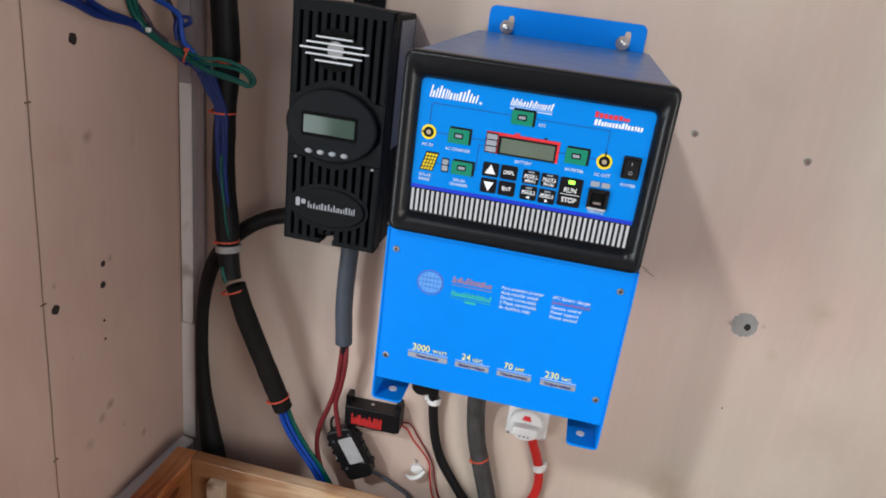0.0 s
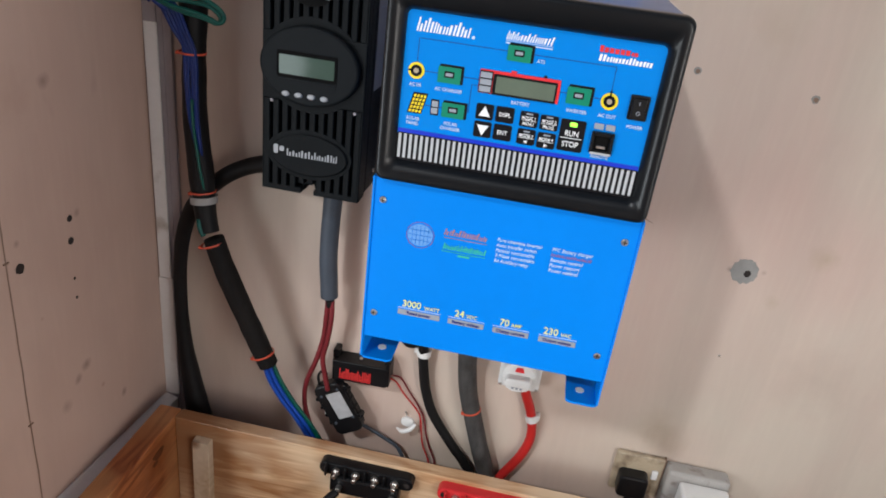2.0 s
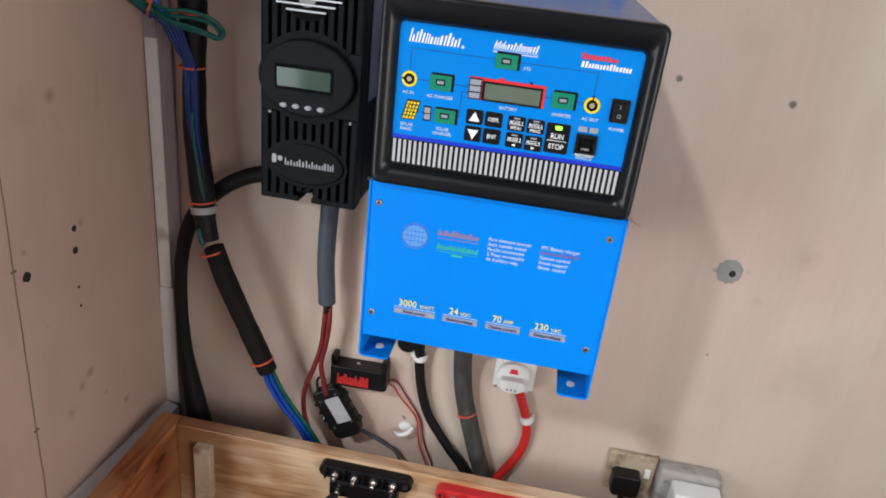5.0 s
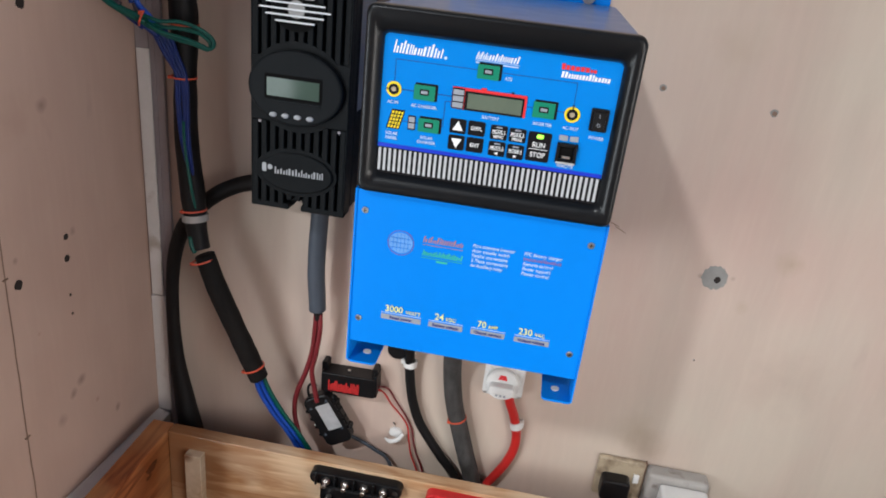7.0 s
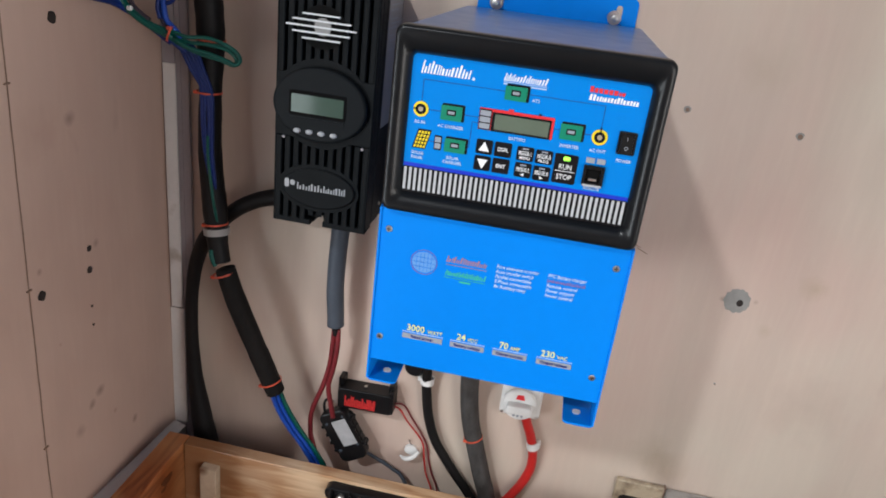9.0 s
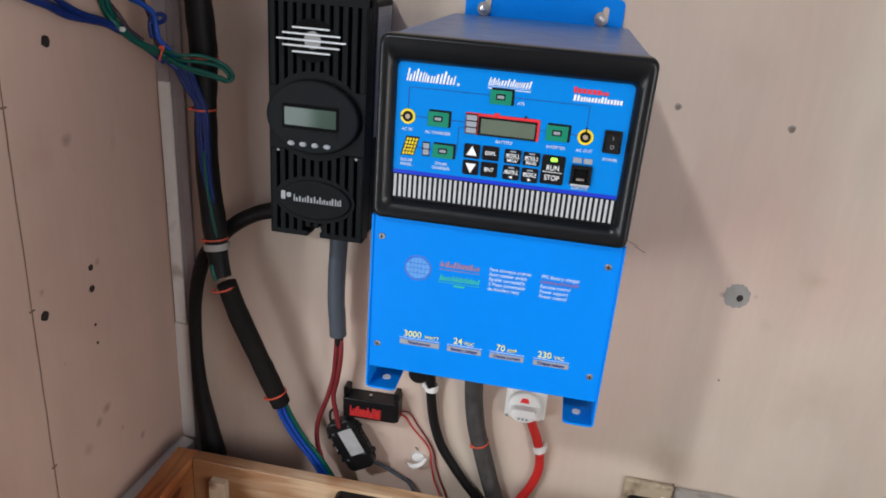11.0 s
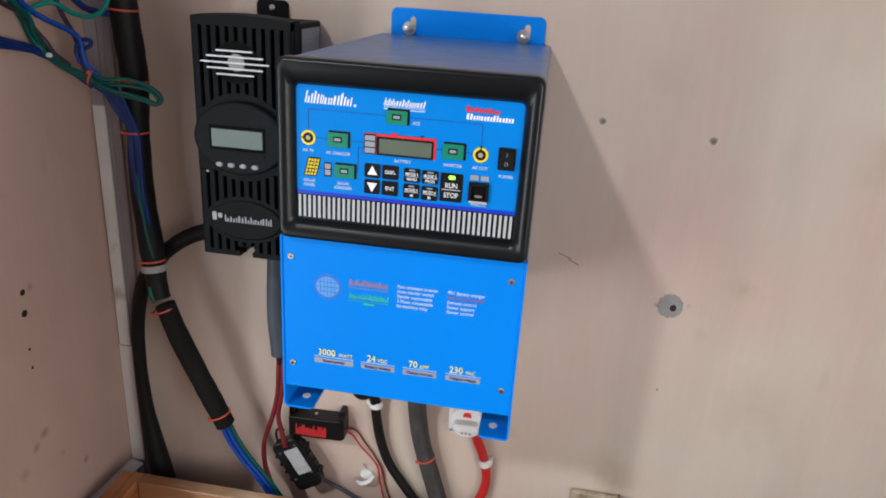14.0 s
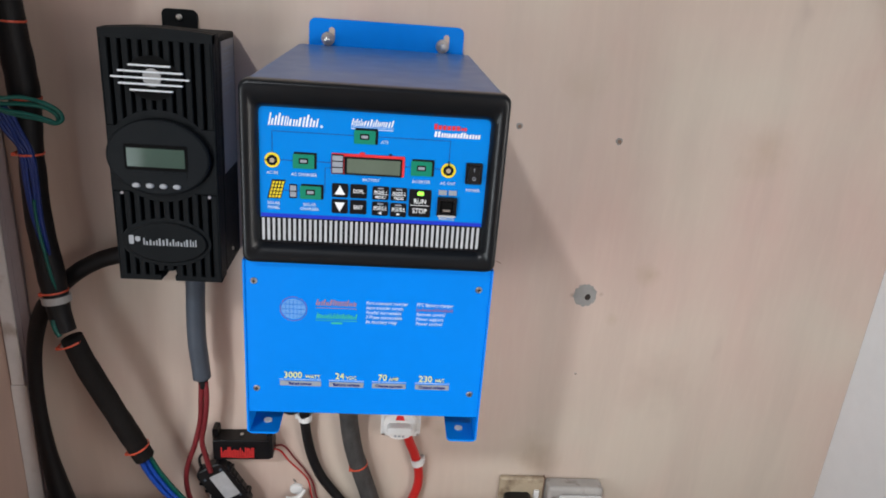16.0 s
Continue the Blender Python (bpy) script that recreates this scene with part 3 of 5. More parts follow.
    def breaker_button(x0, x1, z0, z1):
        rect("button_shadow", x0 + 0.001, x1 + 0.0012, z0, z1 + 0.0008, M_BLACKINK, 0.0005, 0.0008)
        b = rect("indicator", x0, x1 - 0.0012, z0, z1 - 0.0012, M_GREEN, 0.0012, 0.0008, "green square indicator with a black window")
        cx, cz = (x0 + x1) / 2 - 0.0006, (z0 + z1) / 2
        part("window", prism(rounded(cx - 0.0045, cx + 0.0045, cz - 0.0028, cz + 0.0028, 0.0006, 2), P - 0.0017, P - 0.0012), M_BLACKINK, panel)
        part("window_text", prism(rounded(cx - 0.0032, cx + 0.0032, cz - 0.0014, cz + 0.0014, 0.0004, 2), P - 0.0021, P - 0.0017), M_GREYINK, panel)

    for q in ((-0.018, 0.004, 1.451, 1.4655), (-0.077, -0.055, 1.423, 1.4385), (0.039, 0.061, 1.422, 1.4380), (-0.070, -0.048, 1.392, 1.4065)):
        breaker_button(*q)
    for cx, cz, turn in ((-0.097, 1.430, 0), (0.0765, 1.429, 90)):
        ink("plug_symbol", prism(oval(cx, cz, 0.0075, 0.0075, 26), P - 0.0008, P), M_YELLOW, "yellow round plug symbol")
        part("plug_ring", prism(oval(cx, cz, 0.0052, 0.0052, 20), P - 0.0012, P - 0.0008), M_BLACKINK, panel)
        part("plug_eye", prism(oval(cx, cz, 0.0024, 0.0024, 14), P - 0.0016, P - 0.0012), M_BEIGE, panel)
        w = 0.0007
        bar = (cx - 0.0075, cx - 0.003, cz - w, cz + w) if not turn else (cx - w, cx + w, cz + 0.003, cz + 0.0095)
        part("plug_pin", prism(rounded(*bar, 0.0003, 2), P - 0.0012, P - 0.0008), M_BLACKINK, panel)
    sl = 0.0050 / 0.0195
    ink("solar_symbol", prism([(-0.1023, 1.391), (-0.0890, 1.391), (-0.0840, 1.4105), (-0.0973, 1.4105)], P - 0.0006, P), M_BLACKINK, "black and yellow solar panel symbol")
    for i in range(4):
        for j in range(5):
            x, z = -0.1013 + i * 0.0031, 1.3920 + j * 0.0036
            k0, k1 = (z - 1.391) * sl, (z + 0.0028 - 1.391) * sl
            part("cell", prism([(x + k0 + 0.0002, z), (x + k0 + 0.0022, z), (x + k1 + 0.0022, z + 0.0025), (x + k1 + 0.0002, z + 0.0025)], P - 0.0010, P - 0.0006), M_YELLOW, panel)
    rect("led_block", -0.0805, -0.073, 1.392, 1.4065, M_BLACKINK, 0.0005, 0.0006)
    for k in range(2):
        rect("led", -0.0797, -0.0738, 1.3935 + k * 0.0064, 1.3988 + k * 0.0064, M_GREYINK, 0.0009, 0.0005)
    # battery display
    rect("display_frame", -0.0395, 0.0325, 1.4195, 1.4405, M_REDINK, 0.0010, 0.0008, "red battery-shaped frame round the display")
    rect("display_terminal", -0.012, -0.007, 1.4405, 1.4425, M_REDINK, 0.0010, 0.0004)
    rect("display_terminal", 0.017, 0.0195, 1.4405, 1.4425, M_BLACKINK, 0.0010, 0.0004)
    rect("display_surround", -0.0268, 0.0300, 1.4195, 1.4378, M_BLACKINK, 0.0016, 0.0006)
    rect("display", -0.0240, 0.0284, 1.4215, 1.4360, M_LCD, 0.0021, 0.0005, "greenish liquid crystal display")
    rect("led_block", -0.0393, -0.0275, 1.4197, 1.4395, M_BLACKINK, 0.0014, 0.0005)
    for k in range(3):
        rect("led", -0.0385, -0.0283, 1.4208 + k * 0.0062, 1.4258 + k * 0.0062, M_GREYINK, 0.0019, 0.0004)
    # buttons
    for name, x0, x1, z0, z1 in (("up", -0.0385, -0.0225, 1.3955, 1.4098), ("down", -0.0385, -0.0225, 1.3788, 1.3935), ("display", -0.0203, -0.0037, 1.3955, 1.4098), ("enter", -0.0203, -0.0037, 1.3788, 1.3935),
                                 ("m1", 0.0018, 0.0182, 1.3950, 1.4090), ("m2", 0.0202, 0.0366, 1.3950, 1.4085), ("m3", 0.0018, 0.0182, 1.3785, 1.3930), ("m4", 0.0202, 0.0366, 1.3780, 1.3925), ("run", 0.0388, 0.0612, 1.3790, 1.4080)):
        rect("button", x0, x1, z0, z1, M_BLACKINK, 0.0010, 0.0016, "black keypad button with white lettering")
    tri = lambda pts: part("arrow", prism(pts, P - 0.0014, P - 0.0010), M_WHITEINK, panel)
    tri([(-0.0357, 1.3985), (-0.0253, 1.3985), (-0.0305, 1.4080)])
    tri([(-0.0305, 1.3805), (-0.0253, 1.3902), (-0.0357, 1.3902)])
    tri([(0.0080, 1.3812), (0.0115, 1.3796), (0.0115, 1.3828)])
    tri([(0.0305, 1.3808), (0.0270, 1.3792), (0.0270, 1.3824)])

    def key(t, x, z, size, squeeze=0.9, spacing=1.0):
        part("lettering", text_mesh(t, x, z, size, P - 0.0011, align="CENTER", squeeze=squeeze, spacing=spacing, fat=0.00006), M_WHITEINK, panel)

    key("DISPL", -0.012, 1.4010, 0.0052, 0.85)
    key("ENT", -0.012, 1.3842, 0.0056, 0.9)
    for t1_, t2_, x, z in (("MODE 1", "MENU", 0.010, 1.4018), ("MODE 2", "PROG", 0.0284, 1.4015), ("MODE 3", "", 0.010, 1.3855), ("MODE 4", "", 0.0284, 1.3850)):
        key(t1_, x, z, 0.0042, 0.85)
        rect("key_line", x - 0.007, x + 0.007, z - 0.0010, z - 0.0006, M_WHITEINK, 0.0014, 0.0001)
        rect("key_led", x - 0.003, x + 0.003, z + 0.0045, z + 0.0060, M_GREYINK, 0.0014, 0.0003)
        if t2_:
            key(t2_, x, z - 0.0052, 0.0042, 0.9)
    key("RUN", 0.050, 1.3932, 0.0072, 0.85)
    key("STOP", 0.050, 1.3832, 0.0072, 0.85)
    rect("key_line", 0.0405, 0.0595, 1.3910, 1.3915, M_WHITEINK, 0.0014, 0.0001)
    rect("run_led", 0.0470, 0.0535, 1.4020, 1.4058, M_LED, 0.0016, 0.0012, "lit yellow-green run lamp")
    # lettering under the symbols
    for t_, x, z in (("AC IN", -0.097, 1.4160), ("AC CHARGER", -0.066, 1.4155), ("ATS", 0.012, 1.4525), ("BATTERY", 0.000, 1.4135), ("INVERTER", 0.050, 1.4145), ("AC OUT", 0.077, 1.4145),
                    ("POWER", 0.1025, 1.4085), ("SOLAR", -0.096, 1.3848), ("PANEL", -0.096, 1.3802), ("SOLAR", -0.0605, 1.3848), ("CHARGER", -0.0605, 1.3802), ("REMOTE", 0.078, 1.3770)):
        word(t_, x, z, 0.0043, M_PALEINK, squeeze=0.95, fat=0.00008)
    # jack and rocker switch
    rect("jack_lamp", 0.0682, 0.0765, 1.4035, 1.4085, M_GREYINK, 0.0012, 0.0005)
    rect("jack_lamp", 0.0785, 0.0865, 1.4035, 1.4085, M_GREYINK, 0.0012, 0.0005)
    jack = bmesh.new()
    for q in ((0.0675, 0.0705, 1.3815, 1.4015), (0.0845, 0.0875, 1.3815, 1.4015), (0.0705, 0.0845, 1.3980, 1.4015), (0.0705, 0.0845, 1.3815, 1.3850)):
        box(q[0], q[1], -0.4085, P, q[2], q[3], 0.0006, 1, jack)
    ink("network_jack", jack, M_BLACKPL, "black square network jack")
    part("jack_lip", box(0.0685, 0.0868, -0.4094, -0.4086, 1.3812, 1.3832, 0.0003, 1), M_STRIPE, panel, "pale lip under the jack")
    part("jack_well", box(0.0706, 0.0844, -0.4053, P, 1.3851, 1.3979), M_CHARGER_DARK, panel)
    part("jack_contact", box(0.0735, 0.0815, -0.4062, -0.4054, 1.3860, 1.3885, 0.0003, 1), M_STEEL, panel)
    rect("switch_frame", 0.0938, 0.1105, 1.4165, 1.4382, M_BLACKPL, 0.0020, 0.0012)
    rocker = loft([[(0.0960, P - 0.002, 1.4188), (0.1083, P - 0.002, 1.4188), (0.1083, P - 0.002, 1.4360), (0.0960, P - 0.002, 1.4360)],
                   [(0.0965, P - 0.0062, 1.4193), (0.1078, P - 0.0062, 1.4193), (0.1078, P - 0.0034, 1.4355), (0.0965, P - 0.0034, 1.4355)]], cap0=True, cap1=True)
    ink("power_switch", rocker, M_BLACKPL, "black rocker power switch")
    rect("switch_mark", 0.1018, 0.1024, 1.4300, 1.4335, M_GREYINK, 0.0008, 0.0001, y=P - 0.0040)
    part("switch_ring", ring((0.1021, P - 0.0062, 1.4235), (0, 1, 0), 0.0013, 0.0006, 0.0005, 14), M_GREYINK, panel)
    # striped vent print
    rect("blue_line", -0.1088, 0.1143, 1.3715, 1.3752, M_ROYAL, 0.0005, 0.0002)
    rect("vent_print", -0.1096, 0.1151, 1.3441, 1.3712, M_BLACKINK, 0.0004, 0.002, "black band with white upright stripes")
    for i in range(43):
        x = -0.1078 + i * 0.2182 / 42
        part("stripe", prism([(x, 1.3468), (x + 0.0026, 1.3468), (x + 0.0026, 1.3703), (x, 1.3703)], P - 0.0008, P - 0.0004), M_STRIPE, panel)

    # lower cover
    cov = box(-0.1275, 0.1318, -0.4040, -0.4025, 1.1395, 1.3225, 0.0005, 1)
    box(-0.1275, -0.1260, -0.4025, -0.37, 1.113, 1.3225, bm=cov)
    box(0.1303, 0.1318, -0.4025, -0.37, 1.109, 1.3225, bm=cov)
    cover_ = part("lower_cover", cov, M_BLUE, inv, "bright blue sheet steel cover with printed ratings")
    # folded edge lips
    for x0, x1 in ((-0.1292, -0.1268), (0.1308, 0.1330)):
        part("cover_lip", box(x0, x1, -0.4058, -0.395, 1.1135 if x0 < 0 else 1.1095, 1.3235, 0.0008, 2), M_BLUE, cover_)
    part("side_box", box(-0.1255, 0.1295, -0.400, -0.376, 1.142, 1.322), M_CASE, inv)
    for x0, x1 in ((-0.1290, -0.0945), (0.0985, 0.1330)):
        b = bmesh.new()
        pts = rounded(x0, x1, -0.4045, -0.345, 0.006)
        dz = -0.004 if x0 > 0 else 0.0
        lo, hi = [(x, z, 1.1105 + dz) for x, z in pts], [(x, z, 1.1130 + dz) for x, z in pts]
        loft([lo, hi], b, cap0=True, cap1=True)
        part("foot", b, M_BLUE, inv, "blue steel foot with a screw hole")
        cx = (x0 + x1) / 2 + (0.002 if x0 < 0 else -0.002)
        part("foot_hole", rod((cx, -0.382, 1.1131 + dz), (cx, -0.382, 1.1140 + dz), 0.0048, 14), M_WHITEPL, inv)
    for x, z in ((-0.1178, 1.300), (0.1188, 1.300), (0.1195, 1.1705), (-0.1175, 1.1705)):
        part("screw", rod((x, -0.4040, z), (x, -0.4058, z), 0.0037, 16, bevel=0.0008), M_STEEL, inv, "small cross-head steel screw", smooth=False)
        for dx, dz in ((0.0022, 0.0004), (0.0004, 0.0022)):
            part("slot", box(x - dx, x + dx, -0.4061, -0.4056, z - dz, z + dz), M_HOLE, inv)
    Q = -0.4041

    def cw(t, x, z, size, mat, align="LEFT", squeeze=1.0, fat=0.0, shear=0.0, spacing=1.0):
        part("lettering", text_mesh(t, x, z, size, Q - 0.0005, align=align, squeeze=squeeze, fat=fat, shear=shear, spacing=spacing), mat, cover_)

    def bar(name, x0, x1, z0, z1, mat, d=0.0005, y=Q):
        part(name, prism(rounded(x0, x1, z0, z1, 0.0003, 1), y - d, y), mat, cover_)

    part("globe_mark", prism(oval(-0.077, 1.2690, 0.0128, 0.0118, 28), Q - 0.0005, Q), M_GLOBE, cover_, "pale blue globe mark with a red ring")
    for k in range(-2, 3):
        h = 0.0110 * math.sqrt(1 - (k / 3) ** 2)
        bar("globe_line", -0.0772 + k * 0.004, -0.0768 + k * 0.004, 1.2690 - h, 1.2690 + h, M_BLUE, 0.0009)
    for k in (-1, 0, 1):
        w = 0.0120 * math.sqrt(1 - (k / 2.2) ** 2)
        bar("globe_line", -0.077 - w, -0.077 + w, 1.2688 + k * 0.0055, 1.2692 + k * 0.0055, M_BLUE, 0.0009)
    part("globe_ring", ring((-0.077, Q, 1.2690), (0, 1, 0), 0.0138, 0.0008, 0.0004, 30), M_DIMRED, cover_)
    word_bars(-0.0535, -0.0105, 1.2745, 1.2815, Q, 9, M_RUSTINK, cover_, 0.25, 0.38, 8, "coral slanted model mark")
    bar("mark_line", -0.0535, -0.010, 1.2714, 1.2719, M_RUSTINK)
    word_bars(-0.0530, -0.0095, 1.2590, 1.2655, Q, 11, M_GREENTXT, cover_, 0.2, 0.38, 9, "green slanted model mark")
    bar("mark_line", -0.0540, -0.0095, 1.2565, 1.2570, M_GREENTXT)
    bar("mark_line", -0.037, -0.025, 1.2530, 1.2548, M_GREENTXT)
    cw("Pure sinewave inverter\nAuto transfer switch\nParallel connectable\n3 Phase connectable\n6x Auxiliary relay", -0.0005, 1.2780, 0.0054, M_PALEINK, squeeze=0.88, fat=0.00008, shear=0.15, spacing=1.04)
    cw("PFC Battery charger", 0.0535, 1.2780, 0.0054, M_PALEINK, squeeze=0.88, fat=0.00008, shear=0.15)
    word_bars(0.0535, 0.0930, 1.2722, 1.2755, Q, 17, M_DIMRED, cover_, 0.1, 0.38, 11, "")
    cw("Remote control\nPower support\nPower control", 0.0535, 1.2668, 0.0054, M_PALEINK, squeeze=0.9, fat=0.00008, shear=0.15, spacing=1.04)
    for big, small, cap, x0, x1 in (("3000", "WATT", "Rated power", -0.0925, -0.0465), ("24", "VDC", "Battery voltage", -0.0385, 0.0005), ("70", "AMP", "Charge current", 0.0090, 0.0475), ("230", "VAC", "Output voltage", 0.0570, 0.0962)):
        cx = (x0 + x1) / 2
        w = 0.0058 * len(big)
        sx = cx - (w + 0.0155) / 2 + 0.001
        cw(big, sx, 1.1850, 0.0110, M_LEMON, squeeze=0.92, fat=0.0001)
        cw(small, sx + w + 0.0005, 1.1850, 0.0062, M_LEMON, squeeze=0.9, fat=0.00004)
        bar("rule", x0, x1, 1.1826, 1.1832, M_PALEINK)
        bar("caption_plate", x0 + 0.0005, x1 - 0.0005, 1.1748, 1.1810, M_GREYINK)
        part("lettering", text_mesh(cap, cx, 1.1764, 0.0048, Q - 0.0006, align="CENTER", squeeze=1.0, fat=0.0001), M_NAVY, cover_)
    return inv


build_inverter()


def wall_bolt(x, z):
    b = thing("wall_bolt", (x, -0.004, z), "shiny zinc bolt and washer through a blue flange", "bolt", "flange bolts")
    part("washer", rod((x, -0.0035, z), (x, -0.0052, z), 0.0098, 22), M_STEEL, b)
    part("nut", rod((x, -0.0053, z), (x, -0.0125, z), 0.0078, 6, bevel=0.0006), M_STEEL, b)
    part("shank", rod((x, -0.0126, z), (x, -0.026, z), 0.0045, 14, bevel=0.001), M_STEEL, b, smooth=True)


wall_bolt(-0.0815, 1.5145)
wall_bolt(0.0870, 1.5145)


# ---- charge controller ----
def build_charger():
    c = thing("charge_controller", (-0.29, -0.06, 1.172), "black ribbed solar charge controller screwed to the wall", "controller")
    x0, x1, z0, z1 = -0.3615, -0.2175, 1.172, 1.520
    part("chassis", box(x0 + 0.006, x1 + 0.0, -0.098, -0.0035, z0 + 0.004, z1 - 0.004, 0.003, 2), M_CHARGER, c, "black die-cast chassis")
    topline = [(x1 - (x1 - x0) * i / 12, z1 + 0.0045 * math.sin(math.pi * i / 12)) for i in range(13)]
    front = [(x0 + 0.001, z0), (-0.303, z0), (-0.2955, z0 + 0.0125), (-0.289, z0 + 0.0125), (-0.284, z0), (x1 - 0.001, z0)] + topline
    cover = part("front_cover", prism(front, -0.1165, -0.097, 0.002), M_CHARGER, c, "black front cover with upright fins")
    # fins, left out where the grille, the bezel and the badge stand
    n = 11
    pitch = (x1 - x0) / n
    for i in range(n):
        xa, xb = x0 + i * pitch + 0.0022, x0 + (i + 1) * pitch - 0.0022
        cx = (xa + xb) / 2
        u = (cx + 0.2895) / 0.0725
        for lo, hi in ((1.1725 if not 4 <= i <= 5 else 1.187, 1.304), (1.395, 1.5165 + 0.003 * (1 - u * u))):
            part("fin", box(xa - 0.0001, xb + 0.0001, -0.1300, -0.1164, lo, hi, 0.0012, 1), M_CHARGER, cover)
    for cz, ra, rb in ((1.3550, 0.0722, 0.0640), (1.2310, 0.0625, 0.0365)):
        ringed = [(max(x0, min(x1, x)), z) for x, z in oval(-0.2925, cz, ra, rb, 44)]
        part("oval_surround", prism(ringed, -0.1303, -0.1166, 0.001), M_CHARGER, cover, "flush black field round an oval")
    # two plain end ribs
    for xa, xb in ((x0, x0 + 0.003), (x1 - 0.003, x1)):
        part("edge_rib", box(xa, xb, -0.1300, -0.1164, z0 + 0.001, z1 - 0.001, 0.001, 1), M_CHARGER, cover)
    part("top_band", prism([(x0, 1.5075), (x1, 1.5075)] + [(x, z - 0.0005) for x, z in topline], -0.1302, -0.1164, 0.001), M_CHARGER, c)
    for xa, xb in ((x0, -0.303), (-0.284, x1)):
        part("foot_band", box(xa, xb, -0.1302, -0.1164, z0, z0 + 0.0085, 0.001, 1), M_CHARGER, c)
    part("mid_band", box(x0 - 0.0003, x1 + 0.0003, -0.1306, -0.1164, 1.3040, 1.3955, 0.002, 2), M_CHARGER, c)
    # fan grille
    part("fan_hub", prism(oval(-0.2965, 1.460, 0.034, 0.029), -0.1306, -0.128), M_CHARGER_DARK, cover, "round recessed fan opening")
    part("fan_boss", prism(oval(-0.2965, 1.4605, 0.0120, 0.0120, 26), -0.1316, -0.1306), M_GREYPL, cover, "grey fan hub")
    for xa, xb, z in ((-0.325, -0.2715, 1.4760), (-0.339, -0.256, 1.4680), (-0.348, -0.248, 1.4600), (-0.339, -0.257, 1.4520), (-0.325, -0.270, 1.4440)):
        part("grille_bar", box(xa, xb, -0.1345, -0.1306, z - 0.00115, z + 0.00115, 0.0006, 1), M_WHITEINK, cover, "white grille bar")
    # display bezel
    lp = [[(x, y, z) for x, z in oval(-0.2935, 1.3550, 0.069 - g, 0.0525 - g, 48)] for y, g in ((-0.128, 0), (-0.1365, 0.0), (-0.1385, 0.0015), (-0.1392, 0.004))]
    part("display_bezel", loft(lp, cap1=True), M_OVAL, c, "dark slate oval display bezel")
    part("display_recess", prism(rounded(-0.3375, -0.2545, 1.3385, 1.3735, 0.003), -0.1402, -0.1390), M_CHARGER_DARK, c)
    part("display", prism(rounded(-0.3340, -0.2580, 1.3430, 1.3685, 0.001), -0.1408, -0.1402), M_LCD2, c, "shiny greenish display that mirrors daylight")
    part("display_ledge", prism(rounded(-0.336, -0.256, 1.3290, 1.3365, 0.003), -0.1402, -0.1390), M_OVAL, c)
    for x in (-0.3245, -0.3065, -0.2885, -0.2705):
        b = loft([[(px, y, pz) for px, pz in oval(x, 1.3165, 0.0056 - g, 0.0036 - g * 0.7, 18)] for y, g in ((-0.139, 0), (-0.1408, 0.0002), (-0.1416, 0.0016))], cap1=True)
        part("button", b, M_BUTTON, c, "oval grey rubber button", smooth=True)
    # badge
    lp = [[(x, y, z) for x, z in oval(-0.2920, 1.2310, 0.0560 - g, 0.0300 - g, 44)] for y, g in ((-0.128, 0), (-0.1325, 0.0), (-0.1335, 0.002))]
    part("badge", loft(lp, cap1=True), M_CHARGER, c, "black oval badge")
    word_bars(-0.3235, -0.2490, 1.2275, 1.2378, -0.1336, 9, M_BUTTON, c, 0.0, 0.38, 21, "silver-grey block of the maker's mark")
    mk = prism(rounded(-0.343, -0.3365, 1.2285, 1.2415, 0.0015, 2), -0.1340, -0.1336)
    prism(rounded(-0.3345, -0.3275, 1.2325, 1.2400, 0.0025, 3), -0.1340, -0.1336, bm=mk)
    part("maker_symbol", mk, M_BUTTON, c)
    for x, z in ((-0.3480, 1.3020), (-0.2300, 1.3010)):
        part("screw", rod((x, -0.130, z), (x, -0.1312, z), 0.0024, 12, bevel=0.0005), M_LILAC, c)
    # tab and side plate
    part("mounting_tab", prism(rounded(-0.3185, -0.2685, 1.49, 1.541, 0.008), -0.0035, -0.0004), M_CHARGER, c, "black steel mounting tab")
    part("tab_screw", rod((-0.2935, -0.0035, 1.5295), (-0.2935, -0.007, 1.5295), 0.0048, 16, bevel=0.0015), M_STEEL, c, "shiny pan-head screw")
    part("side_label", box(x1 + 0.0001, x1 + 0.0009, -0.088, -0.012, 1.325, 1.508), M_SILVER, c, "crumpled silver rating label")
    for k, z in enumerate((1.497, 1.490, 1.478, 1.472, 1.466, 1.455, 1.449, 1.436)):
        part("label_line", box(x1 + 0.0010, x1 + 0.0013, -0.080, -0.080 + (0.04 if k % 3 else 0.058), z - 0.0012, z + 0.0012), M_GREYINK, c)
    part("side_screw", rod((x1, -0.06, 1.20), (x1 + 0.002, -0.06, 1.20), 0.003, 12), M_STEEL, c)


build_charger()


# ---- cables ----
def cable_tie(c, d, r, label="orange-red nylon cable tie round a cable", w=0.0027):
    b = ring(c, d, r, w, 0.0012, 22)
    cv, dv = Vector(c), Vector(d).normalized()
    side = dv.cross(Vector((0, 1, 0))).normalized()
    front = Vector((0, -1, 0))
    q = cv + (side * 0.75 + front * 0.6).normalized() * (r + 0.001)
    box(q.x - 0.0035, q.x + 0.0035, q.y - 0.002, q.y + 0.002, q.z - 0.0025, q.z + 0.0025, 0.0006, 1, b)
    return solo("cable_tie", b, M_TIE, label, "cable tie", "orange cable ties")


